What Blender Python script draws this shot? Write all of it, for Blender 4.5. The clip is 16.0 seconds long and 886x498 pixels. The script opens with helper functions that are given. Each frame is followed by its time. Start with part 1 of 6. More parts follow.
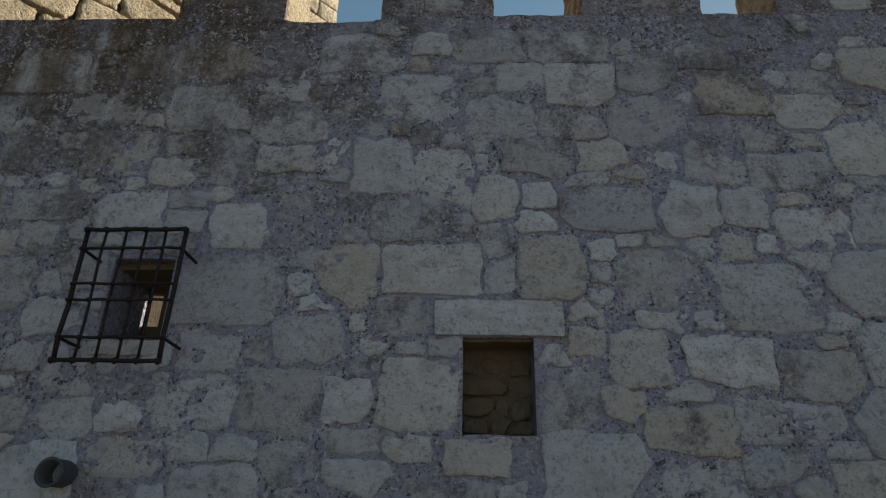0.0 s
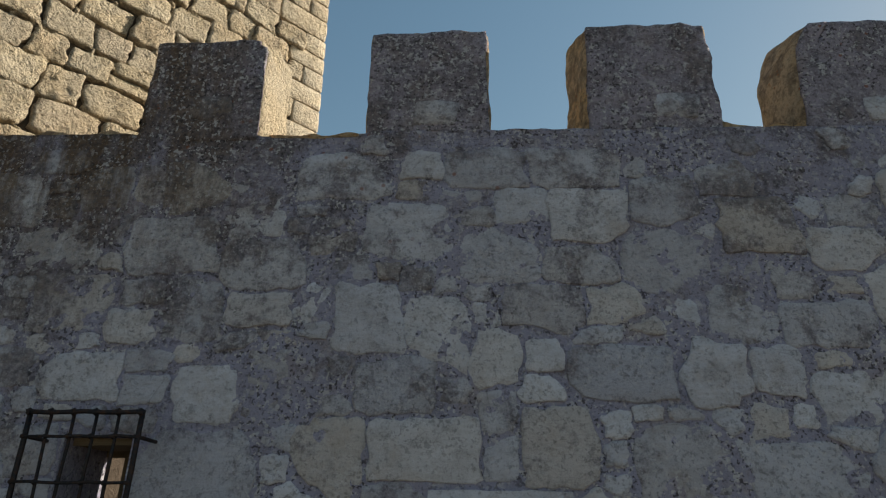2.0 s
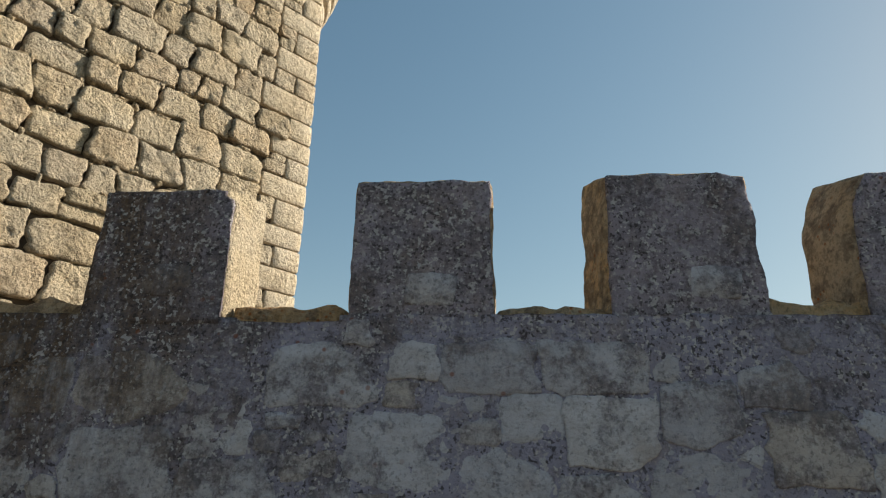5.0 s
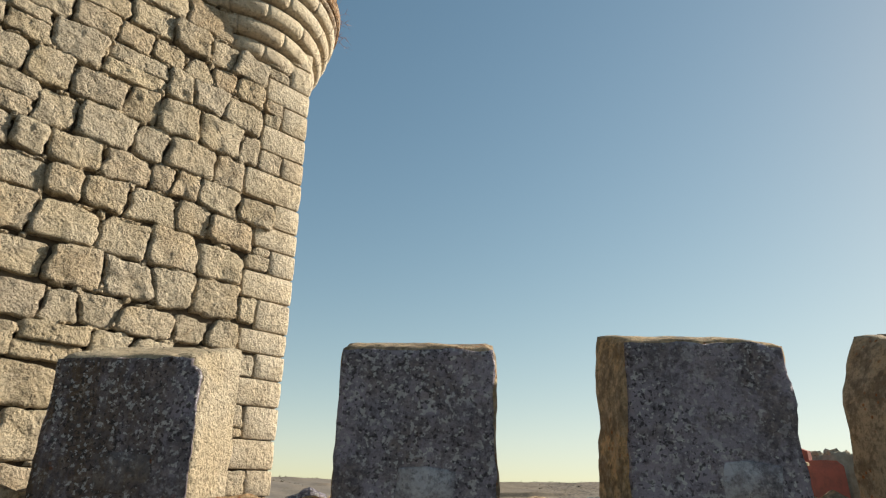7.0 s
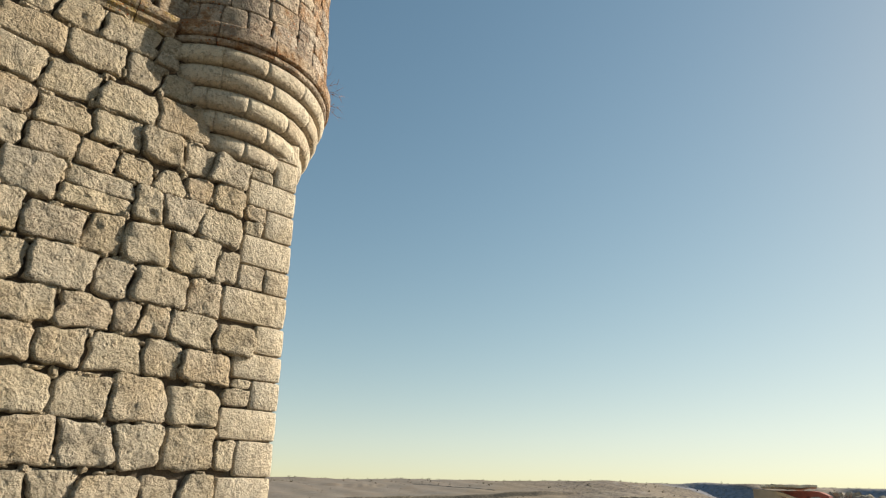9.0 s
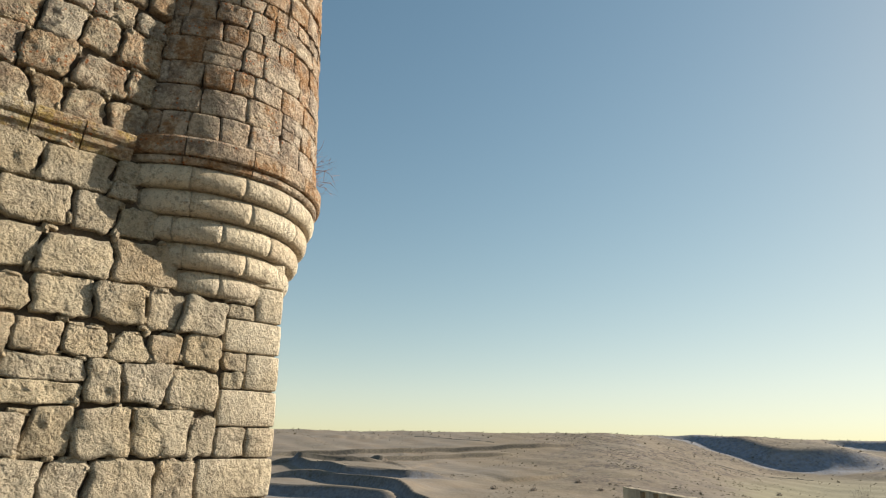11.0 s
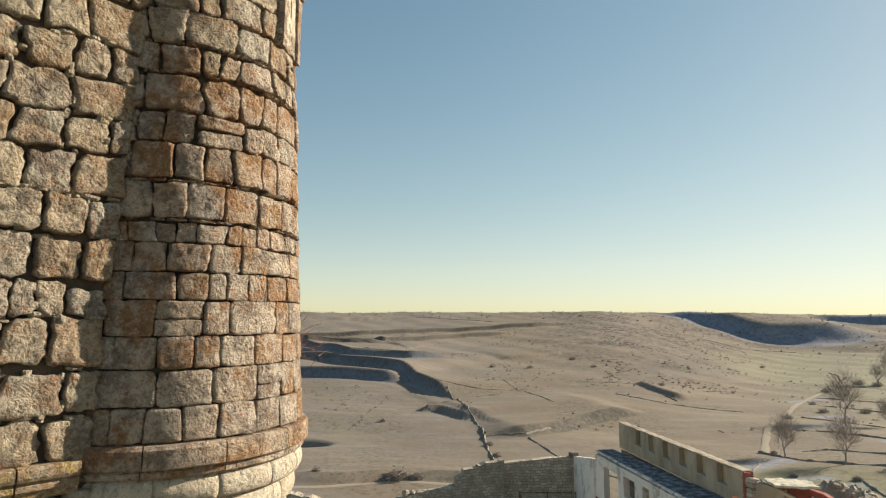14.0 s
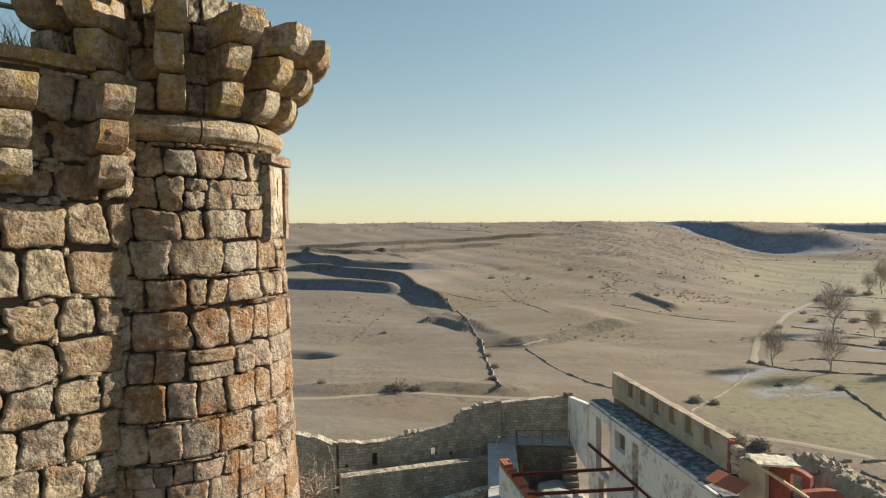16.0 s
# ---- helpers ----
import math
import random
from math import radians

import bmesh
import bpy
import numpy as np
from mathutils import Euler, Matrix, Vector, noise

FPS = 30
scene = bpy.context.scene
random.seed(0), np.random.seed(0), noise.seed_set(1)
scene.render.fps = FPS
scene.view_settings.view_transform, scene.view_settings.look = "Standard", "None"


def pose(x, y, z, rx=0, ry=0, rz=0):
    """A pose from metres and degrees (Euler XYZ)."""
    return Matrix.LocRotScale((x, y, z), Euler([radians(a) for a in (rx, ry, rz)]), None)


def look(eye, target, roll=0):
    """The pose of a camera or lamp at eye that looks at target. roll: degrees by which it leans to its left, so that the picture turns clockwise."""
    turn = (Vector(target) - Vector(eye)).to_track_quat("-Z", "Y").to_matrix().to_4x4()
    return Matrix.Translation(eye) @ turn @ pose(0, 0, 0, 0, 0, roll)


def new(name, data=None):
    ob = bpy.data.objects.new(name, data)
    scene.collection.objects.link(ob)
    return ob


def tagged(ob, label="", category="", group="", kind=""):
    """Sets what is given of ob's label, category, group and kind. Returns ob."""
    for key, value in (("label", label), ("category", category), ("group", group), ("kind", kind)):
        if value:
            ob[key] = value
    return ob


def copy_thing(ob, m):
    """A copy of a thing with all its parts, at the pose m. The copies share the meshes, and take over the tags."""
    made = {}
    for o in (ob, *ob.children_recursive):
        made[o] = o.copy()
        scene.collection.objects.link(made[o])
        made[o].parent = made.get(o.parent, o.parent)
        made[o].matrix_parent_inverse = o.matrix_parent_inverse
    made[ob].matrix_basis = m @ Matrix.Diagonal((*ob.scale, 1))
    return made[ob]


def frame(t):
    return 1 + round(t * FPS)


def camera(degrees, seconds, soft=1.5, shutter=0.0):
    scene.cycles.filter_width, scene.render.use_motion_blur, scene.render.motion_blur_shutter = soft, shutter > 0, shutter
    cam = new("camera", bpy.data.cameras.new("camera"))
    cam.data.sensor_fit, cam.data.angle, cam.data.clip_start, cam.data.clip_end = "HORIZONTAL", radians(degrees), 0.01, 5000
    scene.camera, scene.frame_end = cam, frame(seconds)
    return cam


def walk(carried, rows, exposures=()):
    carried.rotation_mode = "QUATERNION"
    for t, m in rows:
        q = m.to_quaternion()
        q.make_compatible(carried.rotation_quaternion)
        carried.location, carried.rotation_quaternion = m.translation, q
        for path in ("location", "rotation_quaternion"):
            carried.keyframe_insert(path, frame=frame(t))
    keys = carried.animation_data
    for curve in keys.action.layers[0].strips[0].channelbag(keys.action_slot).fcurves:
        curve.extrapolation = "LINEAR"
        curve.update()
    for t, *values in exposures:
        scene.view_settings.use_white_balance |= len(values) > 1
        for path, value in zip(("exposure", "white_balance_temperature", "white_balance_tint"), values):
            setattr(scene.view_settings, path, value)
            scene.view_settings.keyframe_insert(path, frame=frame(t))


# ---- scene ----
cam = camera(71.0, 16.0, 1.2)
PATH = [
    (0, (0.42, 0.17, 1.829), (0.298, 1.996, 2.635), 1.4),
    (0.5, (0.43, 0.184, 2.139), (0.306, 2.011, 2.943), 1.2),
    (1, (0.442, 0.185, 2.459), (0.316, 2.015, 3.258), 1.1),
    (1.5, (0.449, 0.201, 2.785), (0.324, 2.033, 3.578), 0.9),
    (2, (0.437, 0.215, 3.129), (0.318, 2.052, 3.911), 0.7),
    (2.5, (0.422, 0.23, 3.485), (0.311, 2.074, 4.253), 0.6),
    (3, (0.438, 0.229, 3.765), (0.324, 2.078, 4.521), 0.5),
    (5.5, (0.428, 0.386, 5.009), (0.311, 2.234, 5.764), 0.9),
    (6, (0.417, 0.399, 5.331), (0.303, 2.25, 6.081), 0.9),
    (6.5, (0.413, 0.411, 5.68), (0.3, 2.265, 6.421), 0.9),
    (7, (0.415, 0.437, 6.021), (0.304, 2.293, 6.758), 1.0),
    (7.5, (0.44, 0.466, 6.385), (0.323, 2.325, 7.115), 1.0),
    (8, (0.433, 0.502, 6.735), (0.317, 2.361, 7.464), 1.0),
    (8.5, (0.474, 0.569, 7.074), (0.341, 2.426, 7.805), 0.8),
    (9, (0.46, 0.616, 7.449), (0.328, 2.473, 8.18), 0.7),
    (11.5, (0.321, 0.956, 10.058), (0.185, 2.877, 10.598), 0.7),
    (12, (0.305, 1.005, 10.633), (0.169, 2.941, 11.116), 0.4),
    (12.5, (0.292, 1.026, 11.218), (0.157, 2.977, 11.637), 0.4),
    (13, (0.283, 1.053, 11.772), (0.146, 3.016, 12.129), 0.2),
    (13.5, (0.27, 1.08, 12.358), (0.134, 3.054, 12.651), 0.1),
    (14, (0.259, 1.103, 12.982), (0.125, 3.085, 13.208), -0.1),
    (14.5, (0.257, 1.119, 13.636), (0.124, 3.109, 13.791), -0.1),
    (15, (0.272, 1.111, 14.301), (0.139, 3.105, 14.385), -0.2),
    (15.5, (0.304, 1.084, 14.984), (0.169, 3.079, 14.992), -0.3),
    (16, (0.33, 1.05, 15.658), (0.195, 3.045, 15.59), -0.4),
]
walk(cam, [(t, look(eye, to, roll)) for t, eye, to, roll in PATH], [(0, 0.83, 6500, 9), (2, 0.85, 6500, 9), (5.5, 0.93, 6500, 9), (7.5, 0.9, 6500, 9), (16, 0.9, 6500, 9)])

# ---- world, sun, exposure ----
SUN_ANGLE, SUN_HEIGHT = 26.0, 24.0
world = bpy.data.worlds.new("sky")
scene.world = world
world.use_nodes = True
_n, _l = world.node_tree.nodes, world.node_tree.links
sky = _n.new("ShaderNodeTexSky")
sky.sky_type, sky.sun_disc = "NISHITA", False
sky.sun_elevation, sky.sun_rotation = radians(SUN_HEIGHT), radians(90 - SUN_ANGLE)
sky.air_density, sky.dust_density, sky.ozone_density, sky.altitude = 1.0, 0.6, 0.8, 900
_h = _n.new("ShaderNodeHueSaturation")
_h.inputs["Saturation"].default_value = 1.2
_l.new(sky.outputs[0], _h.inputs["Color"])
# soft limit on each sky channel that levels the glare low over the horizon
_split, _join = _n.new("ShaderNodeSeparateColor"), _n.new("ShaderNodeCombineColor")
_l.new(_h.outputs[0], _split.inputs[0])
for _i, (_gain, _limit) in enumerate(((2.16, 11.0), (1.88, 12.1), (1.48, 11.9))):
    _a1, _a2 = _n.new("ShaderNodeMath"), _n.new("ShaderNodeMath")
    _a1.operation, _a2.operation = "MULTIPLY_ADD", "DIVIDE"
    _a1.inputs[1].default_value, _a1.inputs[2].default_value = 1 / _limit, 1 / _gain
    _l.new(_split.outputs[_i], _a1.inputs[0])
    _l.new(_split.outputs[_i], _a2.inputs[0])
    _l.new(_a1.outputs[0], _a2.inputs[1])
    _l.new(_a2.outputs[0], _join.inputs[_i])
_l.new(_join.outputs[0], _n["Background"].inputs[0])
_n["Background"].inputs[1].default_value = 0.069
_a, _e = radians(SUN_ANGLE), radians(SUN_HEIGHT)
SUN_DIR = Vector((math.cos(_e) * math.cos(_a), math.cos(_e) * math.sin(_a), math.sin(_e)))
sun = new("sun", bpy.data.lights.new("sun", "SUN"))
sun.data.energy, sun.data.angle, sun.data.color = 5.0, radians(0.55), (1.0, 0.905, 0.75)
sun.matrix_world = look(tuple(SUN_DIR * 60), (0, 0, 0))


# ---- materials ----
class Mat:
    """A small writer of node materials."""

    def __init__(self, name, rough=0.9, metal=0.0):
        self.m = bpy.data.materials.new(name)
        self.m.use_nodes = True
        self.t = self.m.node_tree
        self.b = self.t.nodes["Principled BSDF"]
        self.b.inputs["Roughness"].default_value = rough
        self.b.inputs["Metallic"].default_value = metal
        self.b.inputs["Specular IOR Level"].default_value = 0.25
        self.pos = self.node("ShaderNodeNewGeometry").outputs["Position"]
        self.rand = None

    def node(self, kind):
        return self.t.nodes.new(kind)

    def put(self, socket, value):
        if hasattr(value, "links"):
            self.t.links.new(value, socket)
        else:
            socket.default_value = value

    def random(self, island=False):
        if island:
            return self.node("ShaderNodeNewGeometry").outputs["Random Per Island"]
        return self.node("ShaderNodeObjectInfo").outputs["Random"]

    def noise(self, scale, detail=4.0, rough=0.55, stretch=None, twist=0.0):
        n = self.node("ShaderNodeTexNoise")
        src = self.pos
        if stretch:
            m = self.node("ShaderNodeMapping")
            m.inputs["Scale"].default_value = stretch
            self.put(m.inputs["Vector"], src)
            src = m.outputs[0]
        self.put(n.inputs["Vector"], src)
        n.inputs["Scale"].default_value, n.inputs["Detail"].default_value = scale, detail
        n.inputs["Roughness"].default_value, n.inputs["Distortion"].default_value = rough, twist
        return n.outputs[0]

    def cells(self, scale, feature="F1", stretch=None):
        n = self.node("ShaderNodeTexVoronoi")
        n.feature = feature
        src = self.pos
        if stretch:
            m = self.node("ShaderNodeMapping")
            m.inputs["Scale"].default_value = stretch
            self.put(m.inputs["Vector"], src)
            src = m.outputs[0]
        self.put(n.inputs["Vector"], src)
        n.inputs["Scale"].default_value = scale
        return n

    def ramp(self, value, *stops):
        r = self.node("ShaderNodeValToRGB")
        el = r.color_ramp.elements
        while len(el) < len(stops):
            el.new(0.5)
        for e, (at, c) in zip(el, stops):
            e.position = at
            e.color = (*c, 1) if isinstance(c, tuple) else (c, c, c, 1)
        self.put(r.inputs[0], value)
        return r.outputs[0]

    def span(self, value, a, b, lo=0.0, hi=1.0):
        r = self.node("ShaderNodeMapRange")
        self.put(r.inputs[0], value)
        for i, v in enumerate((a, b, lo, hi)):
            r.inputs[i + 1].default_value = v
        return r.outputs[0]

    def math(self, op, a, b=0.0):
        r = self.node("ShaderNodeMath")
        r.operation = op
        self.put(r.inputs[0], a)
        self.put(r.inputs[1], b)
        return r.outputs[0]

    def mix(self, fac, a, b, blend="MIX"):
        r = self.node("ShaderNodeMix")
        r.data_type, r.blend_type = "RGBA", blend
        self.put(r.inputs[0], fac)
        for s, v in ((r.inputs[6], a), (r.inputs[7], b)):
            self.put(s, (*v, 1) if isinstance(v, tuple) else v)
        return r.outputs[2]

    def axis(self, which):
        s = self.node("ShaderNodeSeparateXYZ")
        self.put(s.inputs[0], self.pos)
        return s.outputs[which]

    def done(self, color, bump=None, strength=0.5, dist=0.01, rough=None):
        self.put(self.b.inputs["Base Color"], (*color, 1) if isinstance(color, tuple) else color)
        if rough is not None:
            self.put(self.b.inputs["Roughness"], rough)
        if bump is not None:
            n = self.node("ShaderNodeBump")
            n.inputs["Strength"].default_value, n.inputs["Distance"].default_value = strength, dist
            self.put(n.inputs["Height"], bump)
            self.put(self.b.inputs["Normal"], n.outputs[0])
        return self.m


def add2(k, a, b, wa=1.0, wb=1.0):
    return k.math("ADD", k.math("MULTIPLY", a, wa), k.math("MULTIPLY", b, wb))


def shade_stone(name, pale, dark, mortar=False, lichen=0.0, crust_gain=1.12):
    """Weathered limestone of the curtain wall: clean stone faces, crusts of black lichen and brown earth, pebbly mortar."""
    k = Mat(name, 0.96)
    r = k.random()
    mid, fine = k.noise(6, 8, 0.72), k.noise(60, 5, 0.75)
    pits = k.noise(20, 7, 0.75)
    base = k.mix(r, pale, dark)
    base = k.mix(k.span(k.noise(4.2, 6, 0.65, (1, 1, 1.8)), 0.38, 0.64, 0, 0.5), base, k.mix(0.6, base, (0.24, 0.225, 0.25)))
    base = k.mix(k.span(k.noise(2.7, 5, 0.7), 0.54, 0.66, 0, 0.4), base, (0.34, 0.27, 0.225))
    if not mortar:
        # beds in the stone, and a hue of its own for each block
        base = k.mix(k.span(k.math("FRACT", k.math("MULTIPLY", r, 9.1)), 0.55, 1.0, 0, 0.5), base, (0.55, 0.46, 0.37))
        base = k.mix(k.span(k.math("FRACT", k.math("MULTIPLY", r, 17.3)), 0.6, 1.0, 0, 0.5), base, (0.36, 0.37, 0.45))
        base = k.mix(k.span(k.noise(5.0, 6, 0.7, (1, 1, 4.5)), 0.5, 0.62, 0, 0.4), base, k.mix(0.5, base, (0.25, 0.23, 0.23)))
    # crust: crisp-edged dark growth, heavier towards the exposed top
    high = k.span(k.axis(2), 3.3, 6.0, -0.06 + lichen, 0.07 + lichen)
    high = k.math("ADD", high, k.math("MULTIPLY", k.span(k.axis(2), 2.2, 4.6), k.span(k.axis(0), -2.4, 0.6, 0.06, -0.02)))
    grow = k.math("ADD", k.math("ADD", k.noise(2.1, 9, 0.74), high), k.math("MULTIPLY", k.math("SUBTRACT", r, 0.5), 0.03 if mortar else 0.16))
    crust = k.mix(k.span(k.noise(25, 6, 0.75), 0.42, 0.58), tuple(c * crust_gain for c in (0.085, 0.076, 0.092)), k.mix(k.span(k.noise(3.3, 4), 0.45, 0.6), tuple(c * crust_gain for c in (0.26, 0.24, 0.285)), tuple(c * crust_gain for c in (0.20, 0.165, 0.16))))
    base = k.mix(k.span(grow, 0.525, 0.61, 0, 0.8), base, crust)
    base = k.mix(k.span(k.noise(7.5, 7, 0.75), 0.53, 0.63, 0, 0.5), base, k.mix(0.55, base, (0.17, 0.15, 0.155)))
    rust = k.math("MULTIPLY", k.span(k.noise(1.7, 6, 0.7, (3.0, 1, 0.5)), 0.36, 0.55), k.span(k.axis(2), 4.1, 5.5))
    rust = k.math("MULTIPLY", rust, k.span(k.axis(0), -0.9, -2.2, 0.12, 1.0))
    base = k.mix(k.math("MULTIPLY", rust, 0.85), base, k.mix(k.span(pits, 0.4, 0.6), (0.16, 0.095, 0.04), (0.08, 0.06, 0.045)))
    base = k.mix(k.span(pits, 0.55, 0.62, 0, 0.6 if mortar else 0.5), base, k.mix(0.75, base, (0.05, 0.045, 0.047)))
    base = k.mix(k.span(pits, 0.43, 0.34, 0, 0.35), base, (0.62, 0.59, 0.58))
    # pebbles and pale flecks of no set outline
    for scale, lo, hi, tone in ((19, 0.61, 0.64, (0.54, 0.52, 0.54)), (33, 0.605, 0.64, (0.62, 0.60, 0.60)), (39, 0.585, 0.62, (0.045, 0.04, 0.042))):
        n = k.noise(scale, 2, 0.5)
        on = k.math("MULTIPLY", k.span(n, lo, hi), k.span(k.noise(2.2, 5, 0.7), 0.44, 0.53, 0.38 if mortar else 0.05, 0.8 if mortar else 0.35))
        base = k.mix(on, base, tone)
    dots = k.cells(6.5)
    tone = k.node("ShaderNodeSeparateColor")
    k.put(tone.inputs[0], dots.outputs["Color"])
    on = k.math("MULTIPLY", k.span(dots.outputs[0], 0.13, 0.08), k.span(tone.outputs[1], 0.74, 0.76))
    on = k.math("MULTIPLY", on, k.span(k.axis(2), 4.6, 5.6))
    base = k.mix(k.math("MULTIPLY", on, 0.75), base, (0.24, 0.075, 0.03))
    crack = k.cells(2.6, "DISTANCE_TO_EDGE", (1, 1, 1.7))
    line = k.math("MULTIPLY", k.span(crack.outputs[0], 0.014, 0.0), k.span(k.noise(2.9, 3), 0.53, 0.6))
    base = k.mix(k.math("MULTIPLY", line, 0.25), base, (0.06, 0.055, 0.055))
    base = k.mix(k.span(fine, 0.54, 0.7, 0, 0.4), base, k.mix(0.6, base, (0.04, 0.036, 0.038)))
    h = add2(k, add2(k, mid, pits, 1.0, 0.8), fine, 1.0, 0.25)
    return k.done(base, h, 1.0, 0.05 if mortar else 0.035)


def sun_stone(name, pale, dark, lichen=0.0, moss=0.0, grey=0.35, relief=0.03, warm=0.5):
    """Rough-hewn sunlit masonry: pitted grain, per-stone tone, rust lichen, grey crust."""
    k = Mat(name, 0.92)
    r = k.random()
    mid, fine, pit = k.noise(7, 6, 0.65), k.noise(70, 5, 0.7), k.noise(21, 5, 0.7)
    base = k.mix(k.span(r, 0.1, 0.9), pale, dark)
    base = k.mix(k.span(k.math("FRACT", k.math("MULTIPLY", r, 7.3)), 0.62, 0.95, 0, warm), base, (0.54, 0.37, 0.22))
    base = k.mix(k.span(k.math("FRACT", k.math("MULTIPLY", r, 13.7)), 0.6, 0.95, 0, 0.8 * warm), base, (0.50, 0.45, 0.39))
    base = k.mix(k.span(k.noise(2.2, 4), 0.44, 0.58, 0, 0.6), base, k.mix(0.6, base, (0.66, 0.59, 0.48)))
    base = k.mix(k.span(mid, 0.49, 0.60, 0, grey), base, (0.26, 0.205, 0.15))
    if lichen:
        patch = k.math("ADD", k.noise(3.3, 5, 0.7), k.math("MULTIPLY", k.math("SUBTRACT", r, 0.5), 0.16))
        base = k.mix(k.span(patch, 0.50, 0.59, 0, lichen), base, k.mix(pit, (0.26, 0.13, 0.05), (0.40, 0.17, 0.04)))
        crust = k.math("ADD", k.noise(4.7, 5, 0.7), k.math("MULTIPLY", k.math("SUBTRACT", 0.5, r), 0.12))
        base = k.mix(k.span(crust, 0.51, 0.59, 0, 0.62), base, (0.17, 0.125, 0.10))
        spots = k.cells(21)
        on = k.math("MULTIPLY", k.span(spots.outputs[0], 0.3, 0.18), k.span(k.noise(3.1, 2), 0.53, 0.6))
        base = k.mix(k.math("MULTIPLY", on, 0.8), base, (0.47, 0.13, 0.02))
    if moss:
        base = k.mix(k.span(k.noise(5, 5, 0.7), 0.5, 0.6, 0, moss), base, (0.46, 0.31, 0.08))
    base = k.mix(k.span(pit, 0.53, 0.62, 0, 0.65), base, k.mix(0.65, base, (0.10, 0.075, 0.05)))
    base = k.mix(k.span(pit, 0.47, 0.39, 0, 0.45), base, (0.68, 0.56, 0.40))
    base = k.mix(k.span(fine, 0.53, 0.63, 0, 0.5), base, k.mix(0.6, base, (0.05, 0.04, 0.03)))
    # crisp pits left by the pick and the weather
    pock = k.math("MULTIPLY", k.span(k.cells(24).outputs[0], 0.40, 0.16), k.span(k.noise(6.5, 3), 0.44, 0.56, 0.15, 1.0))
    pock = k.math("MULTIPLY", pock, 1.0 if relief > 0.02 else 0.2)
    base = k.mix(k.math("MULTIPLY", pock, 0.4), base, k.mix(0.6, base, (0.12, 0.085, 0.055)))
    h = add2(k, add2(k, add2(k, mid, pit, 0.8, 1.7), fine, 1.0, 0.4), pock, 1.0, -0.35)
    return k.done(base, h, 1.0, relief * 2.3)


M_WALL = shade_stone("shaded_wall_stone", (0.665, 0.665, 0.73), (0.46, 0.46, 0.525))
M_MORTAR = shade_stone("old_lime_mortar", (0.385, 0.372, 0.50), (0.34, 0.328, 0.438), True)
M_TOWER = sun_stone("hewn_tower_stone", (0.70, 0.575, 0.395), (0.57, 0.455, 0.305), grey=0.3, warm=0.4)
M_TOWER_UP = sun_stone("hewn_upper_stone", (0.73, 0.585, 0.395), (0.55, 0.42, 0.27), lichen=0.46, grey=0.4, warm=0.7)
M_QUOIN = sun_stone("dressed_quoin_stone", (0.64, 0.53, 0.38), (0.56, 0.46, 0.325), grey=0.2, relief=0.014, warm=0.25)
M_TURRET = sun_stone("turret_stone", (0.65, 0.485, 0.345), (0.48, 0.335, 0.23), lichen=0.72, grey=0.4, relief=0.022)
M_ROLL = sun_stone("moulded_corbel_stone", (0.68, 0.58, 0.43), (0.58, 0.485, 0.36), grey=0.25, relief=0.014, warm=0.2)
M_CORBEL = sun_stone("machicolation_stone", (0.62, 0.51, 0.36), (0.46, 0.365, 0.25), lichen=0.5, moss=0.75, grey=0.5, relief=0.02)
# ochre merlon stone, brightened to carry light bounced from the next merlon
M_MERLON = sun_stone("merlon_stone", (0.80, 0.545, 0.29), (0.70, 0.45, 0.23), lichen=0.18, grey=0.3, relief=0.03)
# joint mortar, darkened to paint in the deep shade between stones
k = Mat("shaded_joint_mortar", 0.97)
M_JOINT = k.done(k.mix(k.noise(12, 5), (0.05, 0.04, 0.03), (0.15, 0.115, 0.085)), k.noise(40, 5, 0.7), 0.8, 0.02)
k = Mat("wrought_iron", 0.6, 0.7)
M_IRON = k.done(k.mix(k.span(k.noise(40, 4), 0.45, 0.7), (0.022, 0.022, 0.026), (0.06, 0.035, 0.025)), k.noise(90, 3), 0.4, 0.004)
k = Mat("aged_wood", 0.85)
M_WOOD = k.done(k.mix(k.noise(6, 5, 0.6, (1, 14, 14)), (0.10, 0.075, 0.05), (0.24, 0.18, 0.11)), k.noise(14, 5, 0.6, (1, 14, 14)), 0.6, 0.01)


# ---- shapes ----
def part(name, bm, material, parent=None, label="", smooth=False, m=None):
    """Links a bmesh as one mesh object, under a thing or a part."""
    me = bpy.data.meshes.new(name)
    bm.normal_update()
    bm.to_mesh(me)
    bm.free()
    me.materials.append(material)
    if smooth:
        me.polygons.foreach_set("use_smooth", [True] * len(me.polygons))
    ob = new(name, me)
    ob.parent = parent
    if m is not None:
        ob.matrix_basis = m
    if label:
        ob["label"] = label
    return ob


def thing(name, m=None, label="", category="", group="", kind=""):
    ob = new(name)
    ob.empty_display_size = 0.2
    if m is not None:
        ob.matrix_basis = m
    return tagged(ob, label, category, group, kind)


def add_box(bm, x0, x1, y0, y1, z0, z1):
    v = [bm.verts.new((x, y, z)) for z in (z0, z1) for x, y in ((x0, y0), (x1, y0), (x1, y1), (x0, y1))]
    for f in ((3, 2, 1, 0), (4, 5, 6, 7), (0, 1, 5, 4), (1, 2, 6, 5), (2, 3, 7, 6), (3, 0, 4, 7)):
        bm.faces.new([v[i] for i in f])
    return v


def box(x0, x1, y0, y1, z0, z1, bevel=0.0):
    bm = bmesh.new()
    add_box(bm, x0, x1, y0, y1, z0, z1)
    if bevel:
        bmesh.ops.bevel(bm, geom=bm.edges[:], offset=bevel, segments=2, profile=0.6, affect="EDGES")
    return bm


